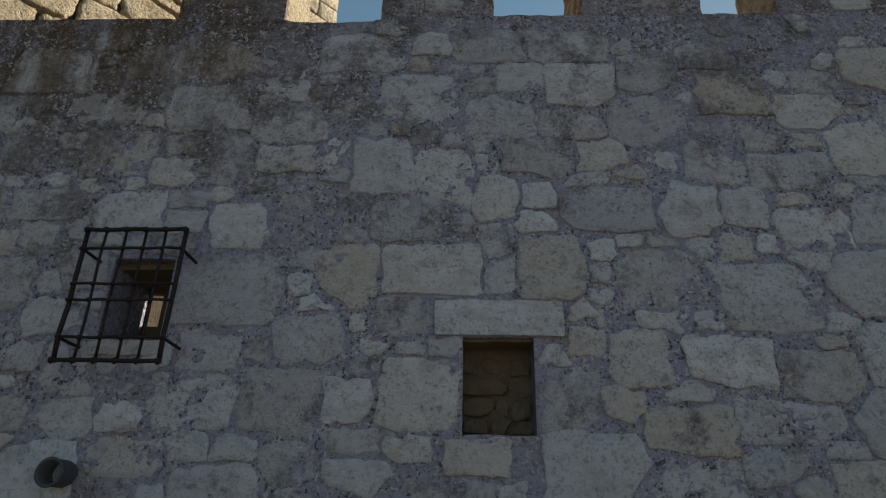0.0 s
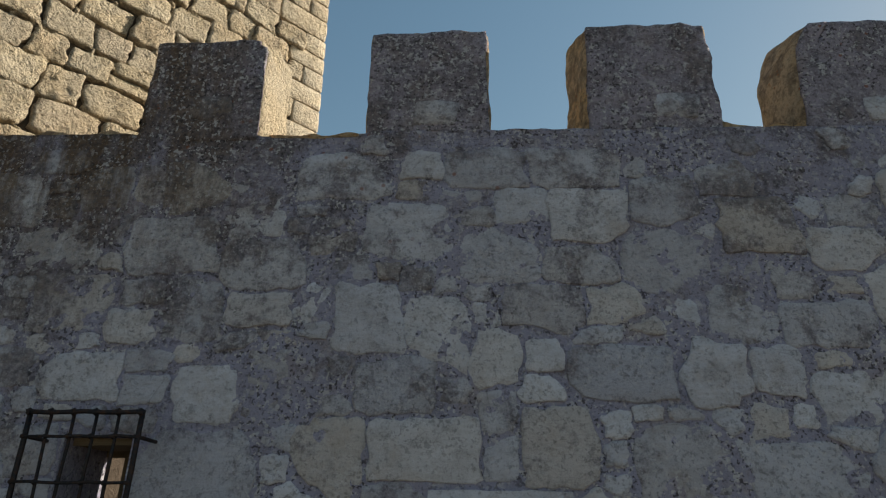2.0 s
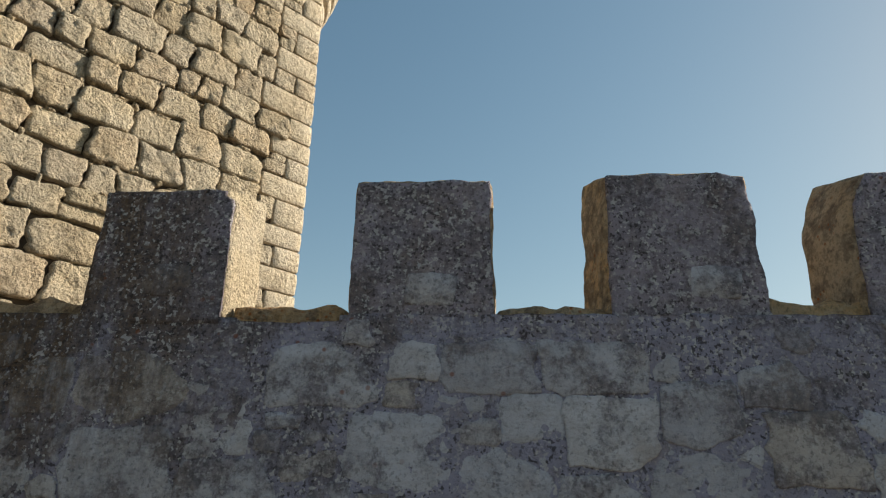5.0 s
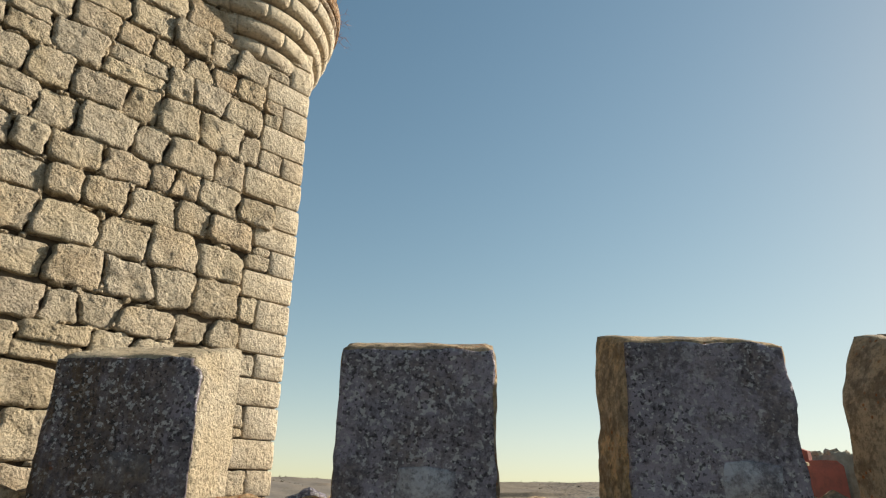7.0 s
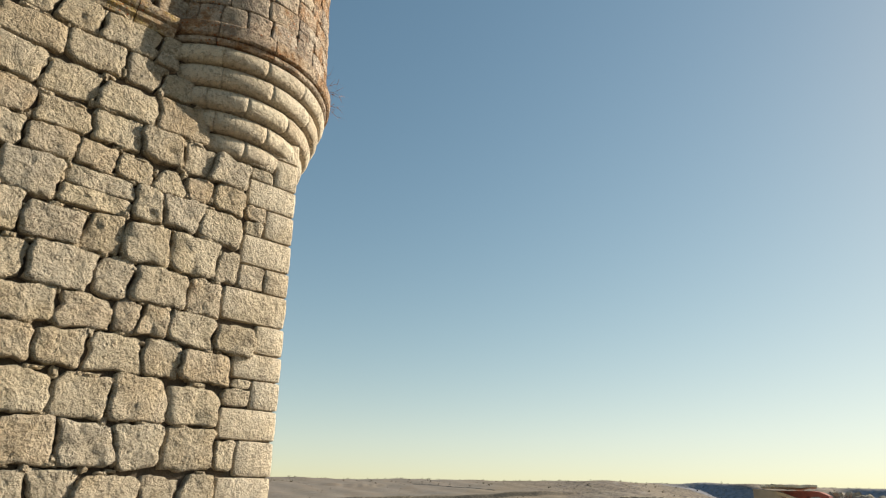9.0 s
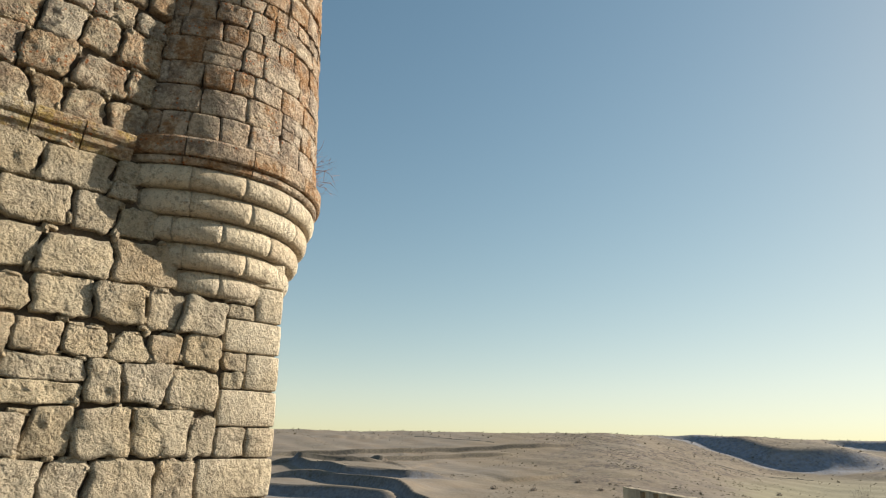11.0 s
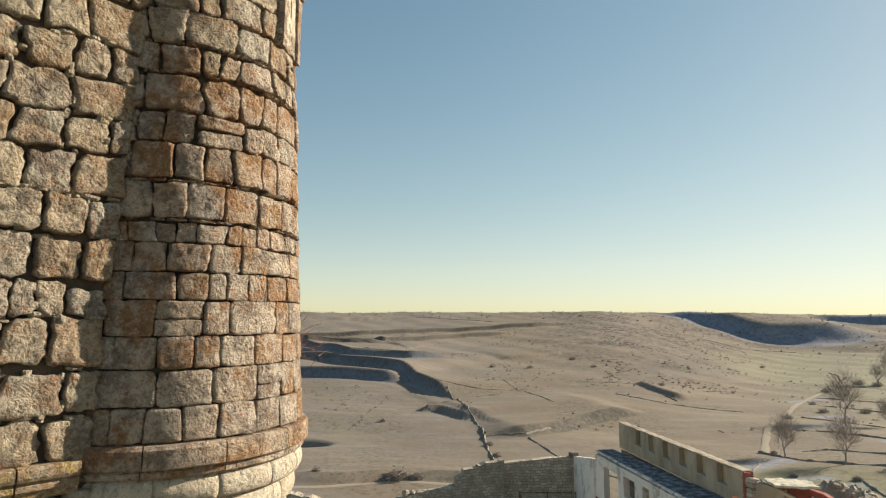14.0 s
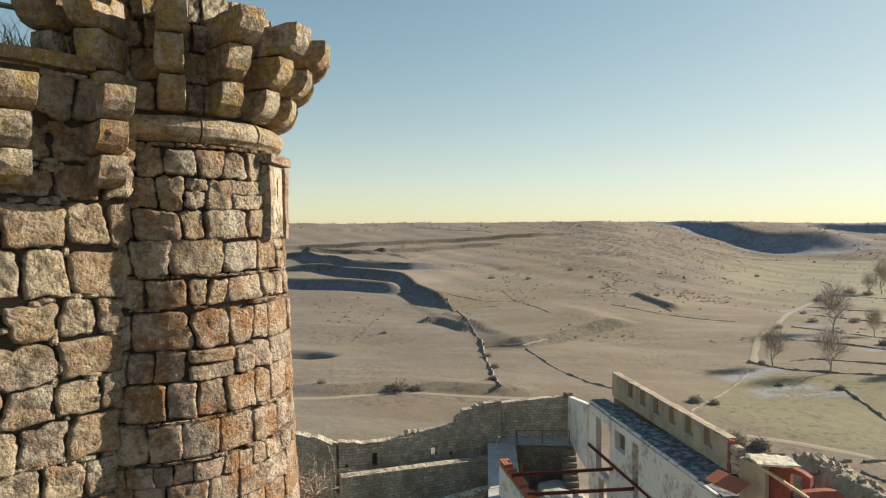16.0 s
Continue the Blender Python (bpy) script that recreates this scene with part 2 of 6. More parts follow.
def rough_box(x0, x1, y0, y1, z0, z1, step=0.08, amp=0.012, size=5.0, bevel=0.02, seed=0.0, shape=None):
    """A block with worn edges and an uneven skin; shape moves a point as the block's own form wants."""
    bm = bmesh.new()
    add_box(bm, x0, x1, y0, y1, z0, z1)
    for i, (a, b) in enumerate(((x0, x1), (y0, y1), (z0, z1))):
        n = max(1, round((b - a) / step))
        for c in range(1, n):
            co, no = [0, 0, 0], [0, 0, 0]
            co[i], no[i] = a + (b - a) * c / n, 1
            bmesh.ops.bisect_plane(bm, geom=bm.verts[:] + bm.edges[:] + bm.faces[:], plane_co=co, plane_no=no)
    mid = Vector(((x0 + x1) / 2, (y0 + y1) / 2, (z0 + z1) / 2))
    half = Vector(((x1 - x0) / 2, (y1 - y0) / 2, (z1 - z0) / 2))
    for v in bm.verts:
        p = v.co - mid
        inner = Vector([max(-h + bevel, min(h - bevel, c)) for c, h in zip(p, half)])
        out = p - inner
        if out.length > 1e-9:
            over = sum(1 for c in out if abs(c) > 1e-9)
            if over > 1:
                p = inner + out.normalized() * bevel * (0.9 + 0.5 * noise.noise(v.co * 6))
        v.co = mid + p
        q = v.co * size + Vector((seed, seed * 1.7, -seed))
        v.co += (noise.noise_vector(q) + 0.5 * noise.noise_vector(q * 2.7)) * amp
        if shape:
            v.co = shape(v.co)
    return bm


STONES = {}


def stone_mesh(kind, aspect, seed, bulge, corner, jitter, depth=0.12, cells=6, grit=0.3, rim=0.07):
    """A squared rubble stone of unit width and height, face to -y, its depth in metres: a hewn, uneven face within a worn outline."""
    rnd = random.Random(f"{kind}{aspect}{seed}")
    off = Vector((rnd.uniform(-50, 50), rnd.uniform(-50, 50), rnd.uniform(-50, 50)))
    n = cells
    tx, tz = rnd.uniform(-0.3, 0.3), rnd.uniform(-0.3, 0.3)
    skew = [(rnd.uniform(-1, 1) * jitter * 0.5, rnd.uniform(-1, 1) * jitter * 0.5) for _ in range(4)]

    def flat(u, v):
        r = (abs(u) ** corner + abs(v) ** corner) ** (1 / corner) if u or v else 1.0
        big = max(abs(u), abs(v))
        f = big / r if r > 0 else 1.0
        x, z = u * f, v * f
        a = math.atan2(v, u)
        edge = 1 - jitter * (0.5 + 0.9 * noise.noise(Vector((math.cos(a) * 1.6, math.sin(a) * 1.6, 0)) + off)) * big
        x, z = x * edge, z * edge
        cx, cz = 0.0, 0.0
        for (sx, sz), (px, pz) in zip(skew, ((-1, -1), (1, -1), (1, 1), (-1, 1))):
            wgt = (1 + px * x) * (1 + pz * z) / 4
            cx += sx * wgt
            cz += sz * wgt
        return (x + cx) * 0.5, (z + cz) * 0.5

    verts, faces, at = [], [], {}
    line = [2 * i / n - 1 for i in range(n + 1)]
    if n > 6:
        e = [1, 1 - rim, 1 - 2.6 * rim]
        m = n - 4
        line = [-c for c in e] + [(2 * i / m - 1) * (1 - 2.6 * rim) for i in range(1, m)] + e[::-1]
    elif n > 3:
        line[1], line[-2] = -(1 - rim), 1 - rim
    for j in range(n + 1):
        for i in range(n + 1):
            u, v = line[i], line[j]
            x, z = flat(u, v)
            big = max(abs(u), abs(v))
            q = Vector((x * aspect * 3.2, z * 3.2, 0)) + off
            d = bulge * (1 + 0.5 * (tx * u + tz * v)) * (1 - 0.25 * big ** 4) + bulge * grit * (noise.noise(q) + 0.8 * noise.noise(q * 2.3) + 0.6 * noise.noise(q * 5.1))
            if big > 0.999:
                d = bulge * (0.1 + 0.25 * noise.noise(q * 1.5))
            at[i, j] = len(verts)
            verts.append((x, -d, z))
    x0, x1 = min(v[0] for v in verts), max(v[0] for v in verts)
    z0, z1 = min(v[2] for v in verts), max(v[2] for v in verts)
    verts = [((x - (x0 + x1) / 2) / (x1 - x0), y, (z - (z0 + z1) / 2) / (z1 - z0)) for x, y, z in verts]
    for j in range(n):
        for i in range(n):
            faces.append((at[i, j], at[i + 1, j], at[i + 1, j + 1], at[i, j + 1]))
    loop = [at[i, 0] for i in range(n)] + [at[n, j] for j in range(n)] + [at[n - i, n] for i in range(n)] + [at[0, n - j] for j in range(n)]
    back = []
    for v in loop:
        x, y, z = verts[v]
        back.append(len(verts))
        verts.append((x, depth, z))
    for i in range(len(loop)):
        j = (i + 1) % len(loop)
        faces.append((loop[j], loop[i], back[i], back[j]))
    return verts, faces


def stone_data(kind, aspect, seed, material, bulge=0.05, corner=4.5, jitter=0.12, smooth=True, **more):
    key = (kind, aspect, seed)
    if key not in STONES:
        verts, faces = stone_mesh(kind, aspect, seed, bulge, corner, jitter, **more)
        me = bpy.data.meshes.new(kind)
        me.from_pydata(verts, [], faces)
        if smooth:
            me.polygons.foreach_set("use_smooth", [True] * len(faces))
        me.materials.append(material)
        STONES[key] = me
    return STONES[key]


ASPECTS = (0.5, 0.75, 1.0, 1.35, 1.8, 2.6)


def lay_stone(name, parent, m, w, h, rnd, kind, material, variants=6, **more):
    """One stone of w by h metres at the pose m, on a mesh shared with its like."""
    a = min(ASPECTS, key=lambda q: abs(math.log(q * h / w)))
    me = stone_data(kind, a, rnd.randrange(variants), material, **more)
    ob = new(name, me)
    ob.parent = parent
    flip = -1 if rnd.random() < 0.0 else 1
    ob.matrix_basis = m @ Matrix.Diagonal((w * flip, 1, h, 1))
    return ob


def cut(poly, nx, nz, c):
    """The part of a convex outline where nx * x + nz * z <= c."""
    out = []
    for (ax, az), (bx, bz) in zip(poly, poly[1:] + poly[:1]):
        da, db = nx * ax + nz * az - c, nx * bx + nz * bz - c
        if da <= 0:
            out.append((ax, az))
        if da * db < 0:
            t = da / (da - db)
            out.append((ax + (bx - ax) * t, az + (bz - az) * t))
    return out


def hewn_stone(outline, rnd, bulge, depth=0.1, around=28, soft=0.16, wave=0.010, grit=0.5, rings=(1.0, 0.962, 0.81, 0.57, 0.3), lean=0.3):
    """A stone from its outline (x, z): corners worn round, an uneven arris, a hewn face to -y. Points about the outline's middle."""
    off = Vector((rnd.uniform(-50, 50), rnd.uniform(-50, 50), rnd.uniform(-50, 50)))
    pts = [Vector(p) for p in outline]
    n = len(pts)
    worn = []
    for i, p in enumerate(pts):
        a, b = pts[i - 1], pts[(i + 1) % n]
        r = rnd.uniform(0.4, 1.5) * soft
        ra, rb = min(0.45, r * 0.3 / max((a - p).length, 0.03)), min(0.45, r * 0.3 / max((b - p).length, 0.03))
        pa, pb = p.lerp(a, ra), p.lerp(b, rb)
        worn += [pa, (pa + pb) * 0.25 + p * 0.5, pb]
    ends = [(q - p).length for p, q in zip(worn, worn[1:] + worn[:1])]
    total, rim, at, i = sum(ends), [], 0.0, 0
    for j in range(around):
        want = total * j / around
        while at + ends[i] < want and i < len(worn) - 1:
            at += ends[i]
            i += 1
        rim.append(worn[i].lerp(worn[(i + 1) % len(worn)], (want - at) / max(ends[i], 1e-6)))
    mid = sum(rim, Vector((0, 0))) / around
    tx, tz = rnd.uniform(-lean, lean), rnd.uniform(-lean, lean)
    size = max(0.05, (total / 4))

    def hewn(q):
        g = Vector((q.x * 6.5, q.y * 6.5, 0)) + off
        return noise.noise(g) + 0.7 * noise.noise(g * 2.4) + 0.45 * noise.noise(g * 5.5)

    verts, faces = [], []
    for k_, f in enumerate((1.0, *rings)):
        for p in rim:
            w = p - mid
            q3 = Vector((p.x * 7, 0, p.y * 7)) + off
            q = w * f * (1 + (wave / size) * 3.2 * (noise.noise(q3) + 0.8 * noise.noise(q3 * 2.6)))
            g = hewn(q)
            up = (0.35, 0.92, 1.0, 1.02)[min(k_ - 1, 3)] if k_ else 0.0
            d = bulge * (up * (1 + (tx * q.x + tz * q.y) / size) + grit * g * (0.35 if k_ == 1 else 1.0))
            verts.append((q.x, -d if k_ else depth, q.y))
    verts.append((0.0, -bulge * (1.02 + grit * hewn(Vector((0, 0)))), 0.0))
    for k_ in range(len(rings)):
        for i in range(around):
            j = (i + 1) % around
            faces.append((k_ * around + i, k_ * around + j, (k_ + 1) * around + j, (k_ + 1) * around + i))
    last = len(rings) * around
    for i in range(around):
        faces.append((last + i, last + (i + 1) % around, len(verts) - 1))
    return mid, verts, faces


def stone_part(name, parent, outline, rnd, material, y=0.0, tilt=0.0, bend=None, **more):
    """One hewn stone as a part of its own; bend carries its points on to a curved wall."""
    mid, verts, faces = hewn_stone(outline, rnd, **more)
    me = bpy.data.meshes.new(name)
    if bend:
        verts = [bend(mid.x + v[0], v[1] + y, mid.y + v[2]) for v in verts]
    me.from_pydata(verts, [], faces)
    me.polygons.foreach_set("use_smooth", [True] * len(faces))
    me.materials.append(material)
    ob = new(name, me)
    ob.parent = parent
    if not bend:
        ob.matrix_basis = pose(mid.x, y, mid.y, 0, tilt, 0)
    return ob


def wavy(x, z, amp, seed=0.0):
    return amp * (noise.noise(Vector((x * 1.1, z * 3.1, seed))) + 0.5 * noise.noise(Vector((x * 2.9, z * 5.3, seed + 9))))


def course_outlines(x0, x1, z, h, rnd, shapes, amp, gap, seed=0.0, skew=0.05, drop=0.0):
    """Outlines of one course between two ends, its beds uneven, its joints leaning; (outline, is_small) pairs, joints shared."""
    out = []
    x, bot, top = x0, 0.0, 0.0
    while x < x1 - 0.02:
        w = h * rnd.choice(shapes) * rnd.uniform(0.9, 1.12)
        if x1 - x - w < h * 0.45:
            w = x1 - x
        nb, nt = (rnd.uniform(-skew, skew), rnd.uniform(-skew, skew)) if x + w < x1 - 0.02 else (0.0, 0.0)
        low = rnd.uniform(0, drop) if rnd.random() < 0.5 else 0.0
        a, b, c, d = x + bot, x + w + nb, x + w + nt, x + top
        g = gap * rnd.uniform(0.5, 1.6) / 2

        def quad(f0, f1):
            zs = [z + wavy(q, z, amp, seed) for q in (a, (a + b) / 2, b)]
            zt = [z + h - low + wavy(q, z + h, amp, seed) for q in (c, (c + d) / 2, d)]
            mix = lambda p, q, f: p + (q - p) * f
            return [(mix(a, d, f0) + g, mix(zs[0], zt[2], f0) + g), (mix((a + b) / 2, (c + d) / 2, f0), mix(zs[1], zt[1], f0) + g * 0.6), (mix(b, c, f0) - g, mix(zs[2], zt[0], f0) + g),
                    (mix(b, c, f1) - g, mix(zs[2], zt[0], f1) - g), (mix((a + b) / 2, (c + d) / 2, f1) + rnd.uniform(-0.2, 0.2) * w, mix(zs[1], zt[1], f1) - g * rnd.uniform(0.2, 1.2)), (mix(a, d, f1) + g, mix(zs[0], zt[2], f1) - g)]

        if h > 0.24 and rnd.random() < 0.05:
            f = rnd.uniform(0.35, 0.62)
            out += [quad(0, f), quad(f, 1)]
        else:
            out.append(quad(0, 1))
        x, bot, top = x + w, nb, nt
    return out


def tube(points, radius, sides=8, cap=True):
    """A bar along the points."""
    bm = bmesh.new()
    rings = []
    pts = [Vector(p) for p in points]
    for i, p in enumerate(pts):
        way = (pts[min(i + 1, len(pts) - 1)] - pts[max(i - 1, 0)]).normalized()
        side = way.cross(Vector((0.13, 0.31, 0.94)) if abs(way.z) < 0.9 else Vector((1, 0.2, 0))).normalized()
        up = side.cross(way)
        r = radius[i] if isinstance(radius, (list, tuple)) else radius
        rings.append([bm.verts.new(p + (side * math.cos(t) + up * math.sin(t)) * r) for t in (2 * math.pi * k / sides for k in range(sides))])
    for a, b in zip(rings, rings[1:]):
        for i in range(sides):
            j = (i + 1) % sides
            bm.faces.new((a[i], a[j], b[j], b[i]))
    if cap:
        bm.faces.new(rings[0][::-1])
        bm.faces.new(rings[-1])
    bmesh.ops.recalc_face_normals(bm, faces=bm.faces[:])
    return bm


# ---- curtain wall ----
WALL_Y, WALL_BACK, SILL = 4.275, 4.88, 5.925
NICHE = (0.295, 0.78, 2.345, 3.0)
WINDOW = (-2.27, -1.82, 2.95, 3.56)
wall = thing("wall_curtain", pose(-1.2, WALL_Y, 0, 0, 0, 1.3) @ pose(1.2, -WALL_Y, 0), "weathered rubble curtain wall with smeared lime mortar, in shade", "wall", kind="structure")


def spans(lo, hi, step, must):
    cuts = sorted({lo, hi, *[m for m in must if lo < m < hi]})
    out = []
    for a, b in zip(cuts, cuts[1:]):
        n = max(1, round((b - a) / step))
        out += [a + (b - a) * i / n for i in range(n)]
    return out + [hi]


def sill_at(x):
    """Height of the worn wall head between the merlons."""
    dip = max(0.0, 1 - abs((x + 0.88) / 0.5) ** 4)
    return SILL - 0.045 - 0.06 * dip + 0.014 * noise.noise(Vector((x * 3.1, 4.0, 0))) + 0.01 * noise.noise(Vector((x * 9, 7.0, 0)))


def wall_skin():
    """The mortar bed, uneven, with its two openings."""
    xs = spans(-9, -4.2, 0.6, ()) [:-1] + spans(-4.2, 5.2, 0.036, (NICHE[0], NICHE[1], WINDOW[0], WINDOW[1])) + spans(5.2, 12, 0.6, ())[1:]
    zs = spans(-1.0, 1.0, 0.5, ())[:-1] + spans(1.0, SILL, 0.036, (NICHE[2], NICHE[3], WINDOW[2], WINDOW[3]))
    bm = bmesh.new()
    rows = []
    for z in zs:
        row = []
        for x in xs:
            p = Vector((x * 2.2, 0, z * 2.2))
            y = WALL_Y + 0.006 * noise.noise(p) + 0.006 * noise.noise(p * 3.3) + 0.005 * noise.noise(p * 8) + 0.004 * noise.noise(p * 16) + 0.004
            row.append(bm.verts.new((x, y, min(z, sill_at(x)))))
        rows.append(row)
    for j in range(len(zs) - 1):
        for i in range(len(xs) - 1):
            cx, cz = (xs[i] + xs[i + 1]) / 2, (zs[j] + zs[j + 1]) / 2
            if any(o[0] < cx < o[1] and o[2] < cz < o[3] for o in (NICHE, WINDOW)):
                continue
            bm.faces.new((rows[j][i], rows[j][i + 1], rows[j + 1][i + 1], rows[j + 1][i]))
    return bm


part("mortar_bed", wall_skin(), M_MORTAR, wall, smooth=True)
bm = bmesh.new()
y0, y1 = WALL_Y + 0.03, WALL_BACK
for x0, x1, z0, z1 in ((-9, WINDOW[0], -1, SILL - 0.12), (WINDOW[0], WINDOW[1], -1, WINDOW[2]), (WINDOW[0], WINDOW[1], WINDOW[3], SILL - 0.12),
                       (WINDOW[1], NICHE[0], -1, SILL - 0.12), (NICHE[0], NICHE[1], -1, NICHE[2]), (NICHE[0], NICHE[1], NICHE[3], SILL - 0.12), (NICHE[1], 12, -1, SILL - 0.12)):
    add_box(bm, x0, x1, y0, y1, z0, z1)
part("wall_core", bm, M_MORTAR, wall)

# uneven stone coping under the merlons, one run of flat slabs
rnd = random.Random(5)
x = -9.0
while x < 12:
    w = rnd.uniform(0.45, 0.8)
    top = sill_at(x + w / 2) + rnd.uniform(-0.02, 0.012)
    part("coping_stone", rough_box(x, x + w - 0.008, WALL_Y + 0.032, WALL_BACK + 0.02, SILL - 0.25, top, 0.13, 0.012, 5, 0.02, x), M_WALL, wall)
    x += w

KEY_STONES = [(-0.37, 4.34, 0.42, 0.49), (0.18, 4.28, 0.4, 0.41), (-0.52, 3.47, 0.45, 0.45), (0.91, 3.53, 0.48, 0.51), (1.94, 4.0, 0.44, 0.46), (2.19, 4.38, 0.47, 0.4), (2.75, 4.33, 0.63, 0.34), (3.32, 4.52, 0.43, 0.5), (2.35, 3.99, 0.3, 0.35), (2.6, 4.61, 0.31, 0.29), (-1.59, 4.43, 0.37, 0.43), (-2.25, 3.96, 0.54, 0.34), (0.88, 4.43, 0.54, 0.3), (0.45, 5.53, 0.55, 0.34), (-0.93, 2.54, 0.54, 0.39), (1.78, 2.41, 0.56, 0.32), (2.35, 2.47, 0.64, 0.25), (2.65, 2.75, 0.49, 0.34), (1.5, 2.87, 0.42, 0.38), (-0.38, 2.08, 0.46, 0.23), (-1.89, 2.17, 0.53, 0.28), (0.02, 2.6, 0.5, 0.48), (1.0, 2.6, 0.41, 0.38)]


def rubble():
    """Outlines of the wall's random rubble: the largest stones first, smaller ones thrown into the room that is left, each cell cut against its neighbours."""
    rnd = random.Random(11)
    seeds = []
    for x, z, w, h in KEY_STONES:
        seeds.append((x, z, w / 2, h / 2))
    solid = [(o[0] - 0.03, o[1] + 0.03, o[2] - 0.02, o[3] + 0.02) for o in (NICHE, WINDOW)] + [(0.08, 1.01, 2.99, 3.275)]

    def inside(x, z, m):
        return any(a - m < x < b + m and c - m < z < d + m for a, b, c, d in solid)

    for r, tries in ((0.25, 500), (0.20, 1300), (0.155, 2600), (0.115, 6500), (0.075, 16000)):
        for _ in range(tries):
            x, z = rnd.uniform(-4.3, 5.3), rnd.uniform(0.8, SILL - 0.1)
            rx, rz = r * rnd.uniform(1.05, 1.5), r * rnd.uniform(0.75, 1.0)
            if inside(x, z, 0.06):
                continue
            if all(((x - a) / (rx + ra)) ** 4 + ((z - b) / (rz + rb)) ** 4 > 0.9 for a, b, ra, rb in seeds):
                seeds.append((x, z, rx, rz))
    out = []
    for i, (x, z, rx, rz) in enumerate(seeds):
        cell = [(x - rx * 1.6, z - rz * 1.5), (x + rx * 1.6, z - rz * 1.5), (x + rx * 1.6, z + rz * 1.5), (x - rx * 1.6, z + rz * 1.5)]
        g = rnd.uniform(0.012, 0.04)
        for j, (a, b, ra, rb) in enumerate(seeds):
            dx, dz = a - x, b - z
            if i == j or abs(dx) > 1.2 or abs(dz) > 1.0:
                continue
            ux, uz = dx / (rx + ra), dz / (rz + rb)
            nx, nz = ux ** 3 / (rx + ra), uz ** 3 / (rz + rb)
            ln = math.hypot(nx, nz)
            nx, nz = nx / ln, nz / ln
            mine, other = (abs(dx / rx) ** 4 + abs(dz / rz) ** 4) ** -0.25, (abs(dx / ra) ** 4 + abs(dz / rb) ** 4) ** -0.25
            f = mine / (mine + other)
            cell = cut(cell, nx, nz, nx * (x + dx * f) + nz * (z + dz * f) - g / 2)
            if len(cell) < 3:
                break
        for a, b, c, d in solid:
            if len(cell) > 2 and a - 0.8 < x < b + 0.8 and c - 0.8 < z < d + 0.8:
                side = max(((a - x, (1, 0, a)), (x - b, (-1, 0, -b)), (c - z, (0, 1, c)), (z - d, (0, -1, -d))), key=lambda q: q[0])[1]
                cell = cut(cell, *side)
        # a corner or two knocked off
        for _ in range(rnd.choice((0, 0, 1, 1, 2))):
            a = rnd.uniform(0, 6.283)
            if len(cell) > 2:
                cell = cut(cell, math.cos(a), math.sin(a), math.cos(a) * x + math.sin(a) * z + math.hypot(rx * math.cos(a), rz * math.sin(a)) * rnd.uniform(0.85, 1.15))
        if len(cell) > 2 and all(p[1] < sill_at(p[0]) for p in cell):
            area = abs(sum(p[0] * q[1] - q[0] * p[1] for p, q in zip(cell, cell[1:] + cell[:1]))) / 2
            if area > 0.006:
                out.append((x, z, cell, area))
    return out


PLAN = sorted(rubble(), key=lambda s: ((s[0] - 0.2) ** 2 * 0.5 + (s[1] - 3.8) ** 2) - 12 * s[3])
lintel = rough_box(0.095, 0.995, WALL_Y - 0.03, WALL_Y + 0.22, 3.0, 3.262, 0.09, 0.010, 5, 0.018, 3.0)
part("lintel", lintel, M_WALL, wall, "pale dressed stone lintel")

# blocked niche: reveals, rubble infill
bm = bmesh.new()
nx0, nx1, nz0, nz1 = NICHE
for b in ((nx0 - 0.10, nx0, WALL_Y + 0.02, WALL_BACK, nz0, nz1), (nx1, nx1 + 0.10, WALL_Y + 0.02, WALL_BACK, nz0, nz1)):
    add_box(bm, *b)
part("niche_jambs", bm, M_WALL, wall)
part("niche_sill", rough_box(nx0 - 0.02, nx1 + 0.02, WALL_Y - 0.005, WALL_BACK, nz0 - 0.1, nz0 + 0.01, 0.06, 0.022, 7, 0.02, 9), M_MORTAR, wall)
k = Mat("earthy_infill", 0.97)
M_INFILL = k.done(k.mix(k.span(k.noise(5, 5, 0.7), 0.35, 0.7), k.mix(k.noise(14, 4), (0.10, 0.08, 0.062), (0.19, 0.15, 0.115)), (0.13, 0.085, 0.055)), add2(k, k.noise(9, 5, 0.7), k.noise(40, 4), 1, 0.4), 1.0, 0.03)
part("niche_back", rough_box(nx0 - 0.05, nx1 + 0.05, WALL_Y + 0.27, WALL_Y + 0.36, nz0 - 0.05, nz1 + 0.05, 0.05, 0.012, 9, 0.01, 2), M_INFILL, wall, "brown earth and rubble blocking")
part("niche_beam", rough_box(nx0 - 0.05, nx1 + 0.05, WALL_Y + 0.05, WALL_Y + 0.34, nz1 - 0.02, nz1 + 0.06, 0.08, 0.01, 6, 0.015, 4), M_WOOD, wall, "weathered timber soffit")
rnd = random.Random(21)
z = nz0 + 0.02
while z < nz1 - 0.12:
    h = rnd.uniform(0.10, 0.17)
    for outline in course_outlines(nx0 - 0.02, nx1 + 0.02, z, h, rnd, (0.8, 1.1, 1.5, 1.9), 0.03, 0.02, 3.0, 0.04, 0.03):
        stone_part("infill_stone", wall, outline, rnd, M_INFILL, WALL_Y + rnd.uniform(0.27, 0.31), rnd.uniform(-9, 9), bulge=0.04, around=20, soft=0.25, wave=0.016, grit=0.5)
    z += h

